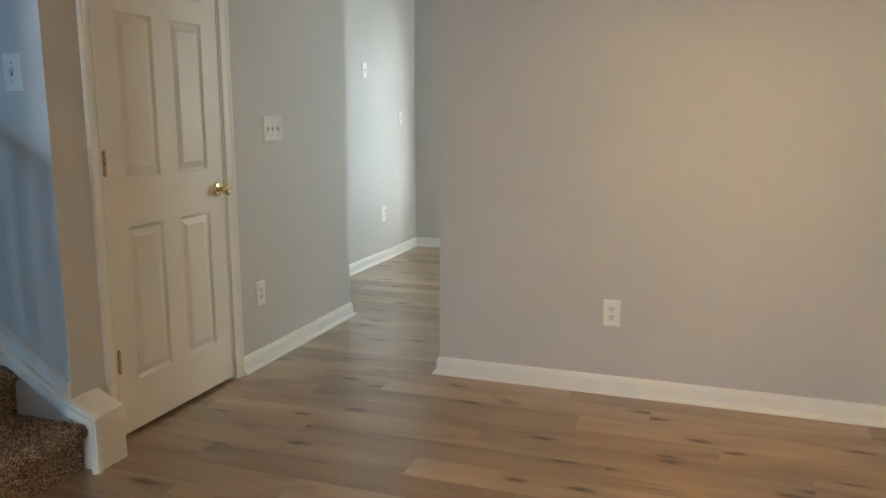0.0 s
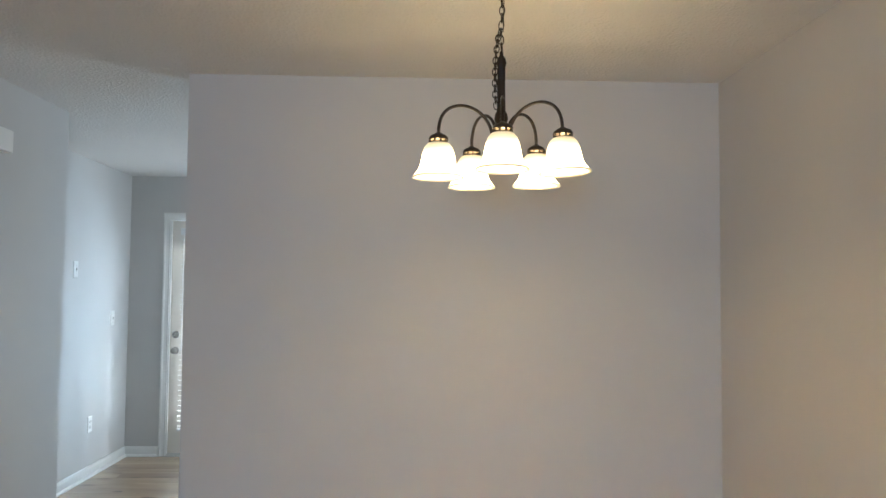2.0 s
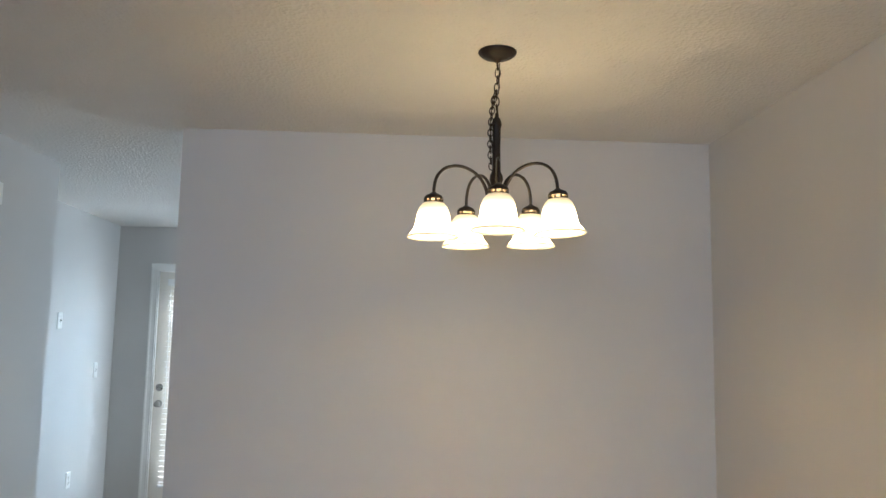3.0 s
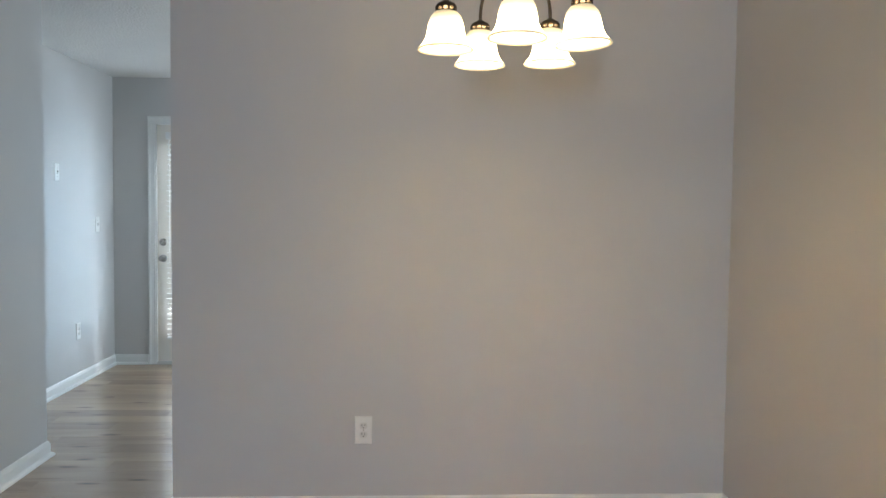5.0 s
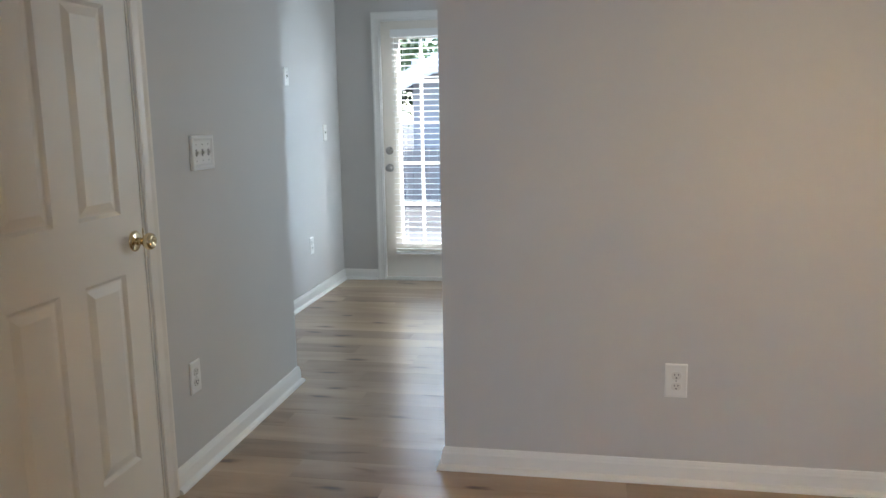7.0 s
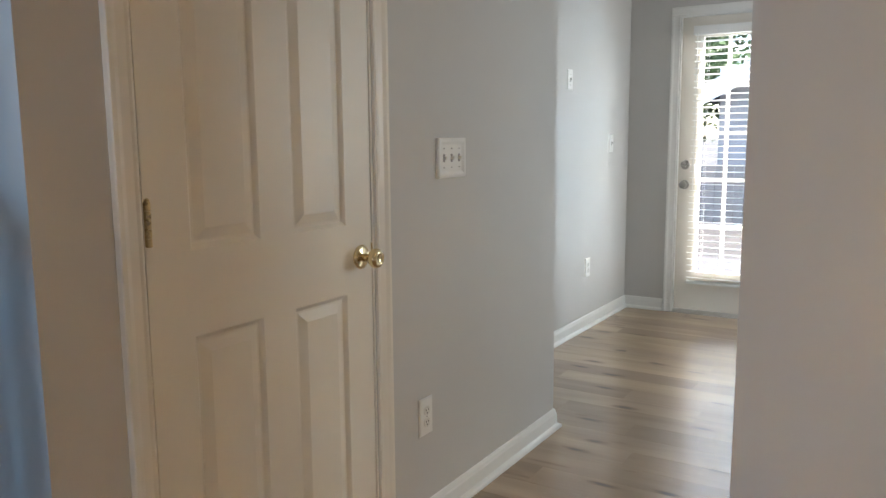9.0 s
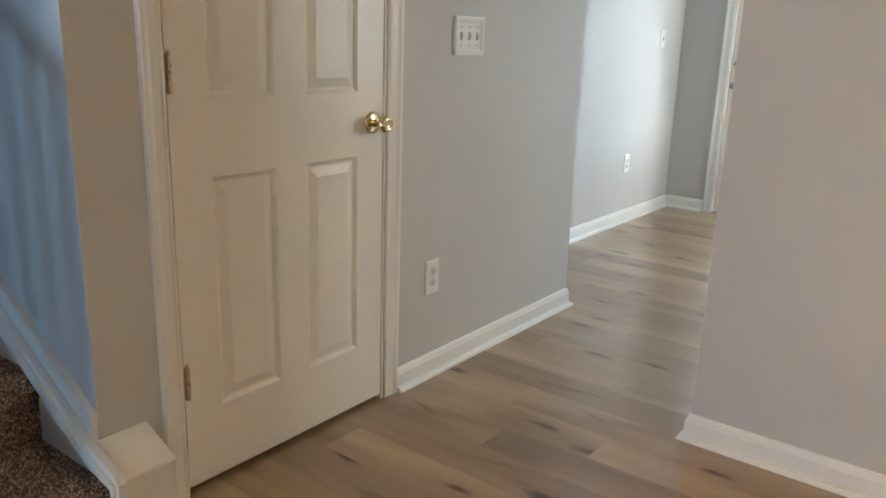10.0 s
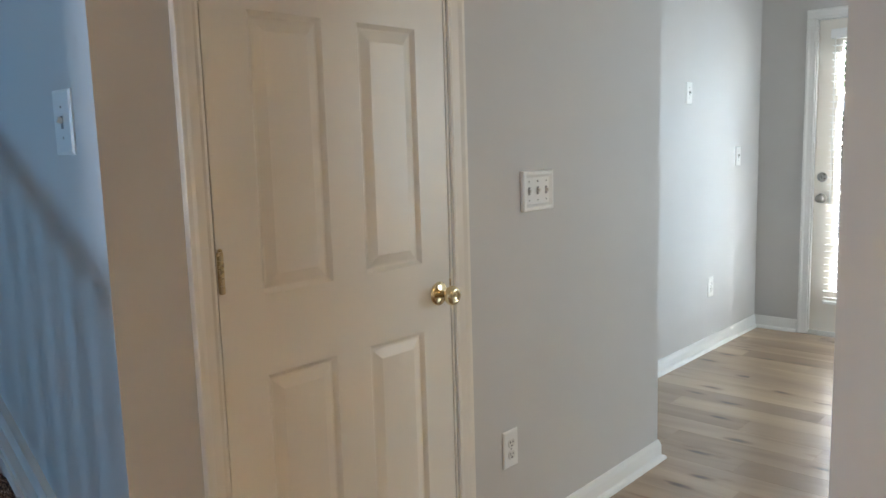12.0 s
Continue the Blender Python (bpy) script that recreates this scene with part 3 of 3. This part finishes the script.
for z, big in ((0.909, True), (1.046, False)):
    tn = Matrix.Translation((-1.04, Y0, z)) @ pose(0, 0, 0, 90, 0, 0)
    ppart("rosette", lathe([(0, 0), (0.031, 0), (0.032, 0.004), (0.027, 0.009), (0.0, 0.011)], 28, tn), NICKEL, leaf_ob, "nickel rosette", True)
    if big:
        ppart("knob", lathe([(0, 0.009), (0.012, 0.009), (0.011, 0.026), (0.022, 0.036), (0.027, 0.048), (0.025, 0.058), (0.014, 0.064), (0, 0.065)], 28, tn), NICKEL, leaf_ob, "satin nickel knob", True)
    else:
        tb = box((-1.0455, Y0 - 0.026, z - 0.014), (-1.0345, Y0 - 0.009, z + 0.014), 0.003)
        ppart("thumb_turn", tb, NICKEL, leaf_ob)

blind = thing("window_blind", ((DX0 + DX1) / 2, Y0, 0.21), "white two-inch slat blind lowered over the glass", "blind")


def bpart(name, bm, material, parent=None, label=""):
    bmesh.ops.translate(bm, vec=(PX, -Y0, -0.21), verts=bm.verts)
    return part(name, bm, material, parent or blind, label)


BX0, BX1, BY = -0.992, -0.378, Y0 - 0.040
bpart("head_rail", box((BX0 - 0.006, Y0 - 0.072, 1.915), (BX1 + 0.006, Y0 - 0.002, 1.972), 0.004), SLAT)
bpart("bottom_rail", box((BX0, BY - 0.025, 0.222), (BX1, BY + 0.025, 0.240), 0.004), SLAT)
HOLES = (-0.955, -0.518)
tilt = radians(-4)
pitch = 0.0435
slat_mesh = None
for k in range(38):
    z = 0.262 + k * pitch
    if slat_mesh is None:
        sm = bmesh.new()
        w, th = 0.0235, 0.0014
        cols = [BX0, HOLES[0] - 0.0070, HOLES[0] + 0.0070, HOLES[1] - 0.0065, HOLES[1] + 0.0065, BX1]
        rows_y = [-w, -0.0125, 0.0125, w]
        tops, bots = {}, {}
        for i, x in enumerate(cols):
            for j, y in enumerate(rows_y):
                crown = 0.0022 * (1 - (y / w) ** 2)
                p = Vector((x + PX, y * math.cos(tilt) - crown * math.sin(tilt), y * math.sin(tilt) + crown))
                tops[i, j], bots[i, j] = sm.verts.new(p + Vector((0, 0, th))), sm.verts.new(p - Vector((0, 0, th)))
        solid = {(i, j) for i in range(5) for j in range(3)} - {(1, 1), (3, 1)}
        for i, j in solid:
            sm.faces.new((tops[i, j], tops[i + 1, j], tops[i + 1, j + 1], tops[i, j + 1]))
            sm.faces.new((bots[i, j], bots[i, j + 1], bots[i + 1, j + 1], bots[i + 1, j]))
            for (a, b), nb in ((((i, j), (i + 1, j)), (i, j - 1)), (((i, j + 1), (i + 1, j + 1)), (i, j + 1)),
                               (((i, j), (i, j + 1)), (i - 1, j)), (((i + 1, j), (i + 1, j + 1)), (i + 1, j))):
                if nb not in solid:
                    sm.faces.new((tops[a], tops[b], bots[b], bots[a]))
        slat_mesh = finish("slat", sm, SLAT)
    s = new("slat", slat_mesh)
    s.parent = blind
    s.matrix_local = Matrix.Translation((0, BY - Y0, z - 0.21))
for hx in (-0.90, -0.56):
    for dy in (-0.0262, 0.0262):
        bpart("ladder_cord", tube([(hx, BY + dy, 0.235), (hx, BY + dy, 1.93)], 0.0009, 5), CORD)
bpart("tilt_wand", tube([(-0.967, Y0 - 0.078, 0.88), (-0.968, Y0 - 0.078, 1.93)], 0.0035, 8), CORD)
for hx in (BX0 - 0.003, BX1 + 0.003):
    bpart("hold_down", box((hx - 0.006, Y0 - 0.05, 0.222), (hx + 0.006, Y0 - 0.001, 0.24), 0.002), TOGGLE)

# ---------------------------------------------------------------- chandelier
CHX, CHY = 1.306, -1.086
ch = thing("chandelier", (CHX, CHY, H), "dark bronze five-arm chandelier with lit alabaster bell shades", "chandelier")


def cpart(name, bm, material, parent=None, label="", smooth=True, rz=0):
    ob = part(name, bm, material, parent or ch, label, smooth)
    if rz:
        ob.matrix_local = pose(0, 0, 0, 0, 0, rz)
    return ob


Z = -H
cpart("canopy", lathe([(0, 0), (0.062, 0), (0.063, -0.004), (0.060, -0.010), (0.050, -0.018), (0.030, -0.026), (0.012, -0.030), (0.008, -0.036), (0, -0.037)], 40), BRONZE, label="bronze ceiling canopy")


def chain(points, name="chain"):
    """Oval links, each turned a quarter from the one before, along a line of points."""
    bm = bmesh.new()
    for i in range(len(points) - 1):
        a, b = Vector(points[i]), Vector(points[i + 1])
        d = b - a
        q = d.to_track_quat('Z', 'Y').to_matrix().to_4x4() @ pose(0, 0, 0, 0, 0, 90 * (i % 2) + 20)
        half = d.length / 2 + 0.004
        ring = []
        for s in range(14):
            t = 2 * math.pi * s / 14
            ring.append((a + b) / 2 + (q.to_3x3() @ Vector((0.0085 * math.cos(t), 0, half * math.sin(t)))))
        add_tube(bm, ring, 0.0019, 6, True)
    return cpart(name, bm, BRONZE)


top_col = 2.225 + Z
n = 7
chain([(0.002 * math.sin(i), 0, -0.036 + (top_col + 0.036) * i / n) for i in range(n + 1)])
# spare chain looped beside the column
loop = []
for i in range(15):
    u = i / 14
    loop.append((-0.007 - 0.010 * math.sin(math.pi * u) ** 0.7 - 0.009 * u, -0.014, -0.140 - 0.255 * u))
chain(loop)
wire = [(0.004 * math.sin(5 * u) - 0.03 * math.sin(math.pi * u) * (1 if u > 0.3 else 0.3) + 0.008, 0.006 * math.cos(7 * u), -0.036 - 0.36 * u) for u in [i / 24 for i in range(25)]]
cpart("wire", tube(wire, 0.0016, 6), BRONZE)
cpart("column", lathe([(0, top_col), (0.004, top_col), (0.0065, top_col - 0.006), (0.006, top_col - 0.014), (0.013, top_col - 0.024), (0.0165, top_col - 0.040), (0.013, top_col - 0.052), (0.0125, top_col - 0.120),
                       (0.014, top_col - 0.195), (0.020, top_col - 0.206), (0.022, top_col - 0.222), (0.018, top_col - 0.236), (0.030, top_col - 0.250), (0.034, top_col - 0.266), (0.028, top_col - 0.284),
                       (0.014, top_col - 0.300), (0.010, top_col - 0.340), (0.015, top_col - 0.352), (0.016, top_col - 0.362), (0.010, top_col - 0.372), (0.005, top_col - 0.380), (0, top_col - 0.383)], 28), BRONZE, label="turned bronze centre column")
ARM_R = 0.205
cap_z = 1.942 + Z
arm_pts = []
hub_z = 1.925 + Z
for i in range(25):
    u = i / 24
    ang = math.pi * (1 - u)
    r = 0.028 + (ARM_R - 0.028) * (0.5 - 0.5 * math.cos(math.pi * u)) ** 0.9
    start, end = hub_z, cap_z + 0.002
    base = start + (end - start) * u
    arm_pts.append((r, 0, base + 0.105 * math.sin(math.pi * u) ** 0.75))
arm_bm = tube(arm_pts, 0.0052, 10)
arm_me = finish("arm", arm_bm, BRONZE, True)
cap = [(0, 0.008), (0.007, 0.008), (0.012, 0.004), (0.026, -0.003), (0.031, -0.011), (0.0315, -0.015), (0.030, -0.0155)]
cap_me = finish("cap", lathe(cap, 30), BRONZE, True)
gal = bmesh.new()
for i in range(10):
    a = 2 * math.pi * i / 10
    add_box(gal, (-0.0025, 0.0275, -0.026), (0.0025, 0.0305, -0.015))
    bmesh.ops.rotate(gal, cent=(0, 0, 0), matrix=Matrix.Rotation(2 * math.pi / 10, 3, 'Z'), verts=gal.verts)
add_lathe(gal, [(0.0275, -0.024), (0.0315, -0.024), (0.0315, -0.029), (0.0275, -0.029), (0.0275, -0.024)], 30)
gal_me = finish("gallery", gal, BRONZE, False)
bell = [(0.027, -0.024), (0.034, -0.028), (0.044, -0.040), (0.050, -0.056), (0.053, -0.075), (0.056, -0.094), (0.062, -0.110), (0.071, -0.122), (0.079, -0.130), (0.0815, -0.134),
        (0.080, -0.137), (0.076, -0.134), (0.067, -0.125), (0.058, -0.112), (0.053, -0.095), (0.050, -0.075), (0.047, -0.057), (0.041, -0.042), (0.032, -0.031), (0.025, -0.028), (0.027, -0.024)]
bell_me = finish("shade", lathe(bell, 44), SHADE, True)
bulb_me = finish("bulb", lathe([(0, -0.026), (0.011, -0.027), (0.012, -0.036), (0.021, -0.050), (0.026, -0.064), (0.023, -0.080), (0.014, -0.089), (0, -0.092)], 20), BULB, True)
for turn_deg, lift in ((-95, 0.5), (-28, 3.2), (48, 0.6), (113, 0.0), (191, 0.0)):
    arm = new("arm", arm_me)
    arm.parent = ch
    arm.matrix_local = Matrix.Rotation(radians(turn_deg), 4, 'Z') @ Matrix.Translation((0, 0, hub_z)) @ Matrix.Rotation(radians(-lift), 4, 'Y') @ Matrix.Translation((0, 0, -hub_z))
    for nm, me, up in (("cap", cap_me, arm), ("gallery", gal_me, arm), ("shade", bell_me, arm), ("bulb", bulb_me, arm)):
        o = new(nm, me)
        o.parent = up
        o.matrix_local = Matrix.Translation((ARM_R, 0, cap_z))

# ---------------------------------------------------------------- carpeted stairs
RUN, RISE, NOSE0 = 0.298, 0.178, -0.834
st = thing("staircase", (NOSE0, -1.93, 0), "brown frieze carpeted stairs rising beside the wall", "stairs", kind="structure")
SY0, SY1 = -2.42, YS - 0.0150


def step_profile(k):
    """One step: riser, rounded overhanging nosing, tread."""
    x0, z1 = NOSE0 - k * RUN, RISE * (k + 1) - 0.008
    z0 = 0 if k == 0 else RISE * k - 0.008
    pts = [(x0 - 0.034, z0)]
    pts += [(x0 - 0.030, z0 + 0.004), (x0 - 0.026, z1 - 0.060), (x0 - 0.012, z1 - 0.046)]
    for i in range(7):
        a = radians(-60 + 150 * i / 6)
        pts.append((x0 - 0.024 + 0.024 * math.cos(a), z1 - 0.024 + 0.024 * math.sin(a)))
    pts.append((x0 - RUN - 0.034, z1))
    return pts


rng = np.random.default_rng(4)
for k in range(9):
    pts = step_profile(k)
    poly = pts + [(pts[-1][0], pts[0][1])]
    b = prism(poly, "y", SY0, SY1)
    bmesh.ops.translate(b, vec=(-NOSE0, 1.93, 0), verts=b.verts)
    s = part("step", b, CARPET, st)
    if k < 4:
        # yarn tufts over the step's skin
        segs = [(Vector((p[0], 0, p[1])), Vector((q[0], 0, q[1]))) for p, q in zip(pts, pts[1:])]
        verts, faces = [], []
        dens = 30000 if k < 3 else 14000
        ylo = -2.05
        for p, q in segs:
            d = q - p
            nrm = Vector((-d.z, 0, d.x)).normalized()
            if nrm.x < -0.5 or nrm.z < -0.9:
                nrm = -nrm
            if (nrm.x < 0 and abs(nrm.z) < 0.5):
                nrm = -nrm
            count = int(d.length * (SY1 - ylo) * dens)
            us, vv = rng.random(count), rng.random(count)
            base = np.array(p)[None] + np.array(d)[None] * us[:, None]
            base[:, 1] = ylo + (SY1 - ylo) * vv
            lean = rng.normal(0, 0.0016, (count, 3))
            h = rng.uniform(0.003, 0.0065, count)
            tip = base + np.array(nrm)[None] * h[:, None] + lean
            a1 = rng.normal(0, 1, (count, 3))
            a1 -= np.outer(a1 @ np.array(nrm), np.array(nrm))
            a1 /= np.linalg.norm(a1, axis=1)[:, None] + 1e-9
            a2 = np.cross(a1, np.array(nrm))
            r = 0.0034
            start = len(verts)
            block = np.stack([base + a1 * r, base - 0.5 * r * a1 + 0.87 * r * a2, base - 0.5 * r * a1 - 0.87 * r * a2, tip], 1).reshape(-1, 3)
            verts.extend(map(tuple, block - np.array([NOSE0, -1.93, 0])))
            for i in range(count):
                o = start + 4 * i
                faces += [(o, o + 1, o + 3), (o + 1, o + 2, o + 3), (o + 2, o, o + 3)]
        me = bpy.data.meshes.new("carpet_pile")
        me.from_pydata(verts, [], faces)
        me.materials.append(TUFT)
        pile = new("carpet_pile", me)
        pile.parent = s
        tagged(pile, kind="stuff")

# skirt board with its cap and the foot block
SL = 0.60


def skirt_top(x):
    return 0.325 + (XC - x) * SL


skirt = thing("skirt_board", (XC, YS, 0), "white painted stair skirt board with moulded cap", "trim", kind="structure")


def spart(name, bm, label=""):
    bmesh.ops.translate(bm, vec=(-XC, -YS, 0), verts=bm.verts)
    return part(name, bm, DOORP if name == "foot_block" else TRIM, skirt, label)


XE = -3.6
spart("board", prism([(XE, skirt_top(XE) - 0.5), (XE, skirt_top(XE) - 0.02), (XC - 0.005, skirt_top(XC) - 0.02), (XC - 0.005, 0), (-1.4, 0)], "y", YS - 0.014, YS + 0.0))
spart("cap", prism([(XE, skirt_top(XE) - 0.022), (XE, skirt_top(XE)), (XC - 0.001, skirt_top(XC)), (XC - 0.001, skirt_top(XC) - 0.022)], "y", YS - 0.018, YS + 0.0005))
spart("moulding", prism([(XE, skirt_top(XE) - 0.125), (XE, skirt_top(XE) - 0.062), (XC, skirt_top(XC) - 0.062), (-0.792, 0.222), (-0.778, 0.202), (-0.778, 0), (-0.810, 0), (-0.810, 0.176), (XC, skirt_top(XC) - 0.125)], "y", YS - 0.034, YS - 0.0142))
spart("moulding", prism([(XE, skirt_top(XE) - 0.112), (XE, skirt_top(XE) - 0.078), (XC, skirt_top(XC) - 0.078), (-0.788, 0.200), (-0.788, 0), (-0.803, 0), (-0.803, 0.186), (XC, skirt_top(XC) - 0.112)], "y", YS - 0.041, YS - 0.0338))
fb = prism([(XC + 0.001, 0), (-0.786, 0), (-0.786, 0.205), (XC + 0.001, 0.262)], "y", YS - 0.0138, -1.280)
bmesh.ops.bevel(fb, geom=list(fb.edges), offset=0.003, segments=2, affect='EDGES')
spart("foot_block", fb, "white painted block with sloped top")

# ---------------------------------------------------------------- railing on the open side of the stairs
RAIL_Y = -2.44
rail = thing("stair_railing", (NOSE0, RAIL_Y, 0), "white stair railing with square balusters beside carpeted steps", "railing")


def nose_line(x):
    return RISE + (NOSE0 - x) * RISE / RUN


def rpart(name, bm, label=""):
    bmesh.ops.translate(bm, vec=(-NOSE0, -RAIL_Y, 0), verts=bm.verts)
    return part(name, bm, TRIM, rail, label)


RX0, RX1 = NOSE0 - 8 * RUN, NOSE0 - 0.09
rpart("handrail", prism([(RX0, nose_line(RX0) + 0.805), (RX1, nose_line(RX1) + 0.805), (RX1, nose_line(RX1) + 0.865), (RX0, nose_line(RX0) + 0.865)], "y", RAIL_Y - 0.03, RAIL_Y + 0.03))
rpart("shoe_rail", prism([(RX0, nose_line(RX0) + 0.02), (RX1, nose_line(RX1) + 0.02), (RX1, nose_line(RX1) + 0.06), (RX0, nose_line(RX0) + 0.06)], "y", RAIL_Y - 0.025, RAIL_Y + 0.025))
rpart("stringer", prism([(RX0, nose_line(RX0) - 0.30), (RX0, nose_line(RX0) + 0.018), (RX1, nose_line(RX1) + 0.018), (RX1, 0), (RX1 - 0.35, 0)], "y", RAIL_Y - 0.018, RAIL_Y + 0.0185))
rpart("newel_post", box((RX1 + 0.002, RAIL_Y - 0.045, 0), (RX1 + 0.092, RAIL_Y + 0.045, 1.18), 0.006))
bx = RX1 - 0.09
while bx > RX0:
    rpart("baluster", prism([(bx - 0.016, nose_line(bx - 0.016) + 0.058), (bx + 0.016, nose_line(bx + 0.016) + 0.058),
                             (bx + 0.016, nose_line(bx + 0.016) + 0.807), (bx - 0.016, nose_line(bx - 0.016) + 0.807)], "y", RAIL_Y - 0.016, RAIL_Y + 0.016))
    bx -= 0.098

# ---------------------------------------------------------------- outdoors behind the patio door
structure("ground", box((-120, YB + 0.15, -0.3), (120, 300, -0.16)), GRASS, "brown mulched yard behind the house", "yard")
structure("patio", box((-2.6, YB + 0.145, -0.22), (2.6, YB + 3.1, -0.06)), CONC, "grey concrete patio slab", "patio")

house = thing("neighbour_house", (2.0, 14.0, -0.16), "dark blue-grey neighbour house with white gable trim", "house")
HX = [(-5.2, 0), (5.2, 0), (5.2, 2.25), (0, 4.9), (-5.2, 2.25)]
part("wall", prism(HX, "y", 0, 7.0), SIDING, house)
for s in (-1, 1):
    rp = [(0, 4.98), (s * 5.7, 2.07), (s * 5.7, 2.22), (0, 5.13)]
    part("roof", prism(rp, "y", -0.45, 7.4), ROOF, house)
    part("fascia", prism([(0, 4.74), (s * 5.72, 1.83), (s * 5.72, 2.20), (0, 5.11)], "y", -0.50, -0.452), GABLE, house)
for k in range(14):
    part("siding_board", box((-5.2, -0.018, 0.15 + k * 0.15), (5.2, 0.001, 0.285 + k * 0.15)), SIDING, house)
part("gable_panel", prism([(-3.9, 2.72), (3.9, 2.72), (0, 4.71)], "y", -0.05, -0.019), GABLE, house)
part("frieze", box((-5.2, -0.07, 2.38), (5.2, -0.02, 2.70)), GABLE, house)
for wx in (-3.4, -0.6, 2.2):
    wf = part("window", box((wx, -0.06, 0.9), (wx + 1.2, -0.016, 2.3), 0.01), GABLE, house)
    for px in (0.07, 0.63):
        part("pane", box((wx + px, -0.066, 0.98), (wx + px + 0.5, -0.058, 2.22)), DARK, wf)

fence = thing("garden_fence", (0, 10.5, -0.16), "weathered wooden board fence across the yard", "fence")
fmesh = finish("board", box((-0.068, -0.01, 0), (0.068, 0.01, 0.95), 0.004), FENCE)
for k in range(70):
    o = new("board", fmesh)
    o.parent = fence
    o.matrix_local = pose(-6 + k * 0.145, 0, 0, 0, 0, 0)
for z in (0.2, 0.7):
    part("rail", box((-6.1, 0.012, z), (4.3, 0.05, z + 0.09)), FENCE, fence)


def tree(place, height, spread, seed):
    r = random.Random(seed)
    t = thing("tree", place, "leafy green garden tree behind the neighbour house", "tree", "garden trees")
    tb = bmesh.new()
    pts = [(0.05 * math.sin(3 * u), 0.05 * math.cos(2 * u), height * 0.75 * u) for u in (0, 0.25, 0.5, 0.75, 1)]
    for i in range(4):
        add_tube(tb, [pts[i], pts[i + 1]], 0.16 - 0.033 * i, 10)
    tips = []
    for i in range(14):
        a, z = r.uniform(0, 6.28), height * r.uniform(0.3, 0.75)
        L = spread * r.uniform(0.5, 1.0)
        p1 = Vector((L * 0.5 * math.cos(a), L * 0.5 * math.sin(a), z + 0.25 * L))
        p2 = Vector((L * math.cos(a), L * math.sin(a), z + 0.6 * L))
        add_tube(tb, [(0, 0, z), p1, p2], 0.035, 6)
        tips += [p1, p2]
    part("trunk", tb, BARK, t, smooth=True)
    verts, faces = [], []
    for tip in tips:
        for _ in range(330):
            c = tip + Vector((r.gauss(0, 0.42), r.gauss(0, 0.42), r.gauss(0, 0.36)))
            u = Vector((r.gauss(0, 1), r.gauss(0, 1), r.gauss(0, 1))).normalized()
            w = u.orthogonal().normalized()
            s = r.uniform(0.06, 0.13)
            o = len(verts)
            verts += [tuple(c - u * s), tuple(c + w * s * 0.5), tuple(c + u * s), tuple(c - w * s * 0.5)]
            faces.append((o, o + 1, o + 2, o + 3))
    me = bpy.data.meshes.new("crown")
    me.from_pydata(verts, [], faces)
    me.materials.append(LEAF)
    cr = new("crown", me)
    cr.parent = t
    return t


tree((-4.6, 16.5, -0.16), 6.0, 2.4, 1)
tree((-9.0, 21.0, -0.16), 7.5, 2.6, 2)
tree((-2.7, 19.5, -0.16), 7.2, 2.6, 3)

# ---------------------------------------------------------------- floor planks
PW, PL = 0.152, 1.22
plank_meshes = {}


def plank_mesh(length):
    key = round(length, 3)
    if key not in plank_meshes:
        b = bmesh.new()
        L, W, e = key, PW - 0.0003, 0.0005
        lo = [b.verts.new((x, y, -0.008)) for x, y in ((0, 0), (L, 0), (L, W), (0, W))]
        mid = [b.verts.new((x, y, -e)) for x, y in ((0, 0), (L, 0), (L, W), (0, W))]
        hi = [b.verts.new((x, y, 0)) for x, y in ((e, e), (L - e, e), (L - e, W - e), (e, W - e))]
        for a, c in ((lo, mid), (mid, hi)):
            for i in range(4):
                b.faces.new((a[i], a[(i + 1) % 4], c[(i + 1) % 4], c[i]))
        b.faces.new(hi)
        plank_meshes[key] = finish("plank", b, PLANK)
    return plank_meshes[key]


rp = random.Random(11)
STAGGER = [0.0, 0.42, 0.84, 0.21, 0.63, 1.04, 0.33]
row0 = -61
rest_v, rest_f = [], []
for row in range(row0, 24):
    y = -0.310 + row * PW
    if y > YB - 0.02:
        break
    left = XL if y > 0.6 else (XC - 0.12 if y > YS - 0.1 else -4.2)
    x = -0.19 - 4 * PL - STAGGER[row % 7] + rp.choice((0, 0.05, 0.1)) if row != 0 else -0.19 - 4 * PL
    while x < XR:
        a, b = max(x, left), min(x + PL - 0.0003, XR)
        x += PL
        if b - a < 0.03:
            continue
        if y < -3.9 or (y < YS - 0.35 and b < XC):
            n0, e, y1 = len(rest_v), 0.0005, y + PW - 0.0003
            rest_v += [(a, y, -e), (b, y, -e), (b, y1, -e), (a, y1, -e), (a + e, y + e, 0), (b - e, y + e, 0), (b - e, y1 - e, 0), (a + e, y1 - e, 0)]
            rest_f += [(n0 + 4, n0 + 5, n0 + 6, n0 + 7)] + [(n0 + i, n0 + (i + 1) % 4, n0 + 4 + (i + 1) % 4, n0 + 4 + i) for i in range(4)]
            continue
        o = new("plank", plank_mesh(b - a))
        o.parent = floor
        o.matrix_local = Matrix.Translation((a, y, 0))
rest = bpy.data.meshes.new("far_planks")
rest.from_pydata(rest_v, [], rest_f)
rest.materials.append(PLANK)
far = new("far_planks", rest)
far.parent = floor
tagged(far, kind="stuff")
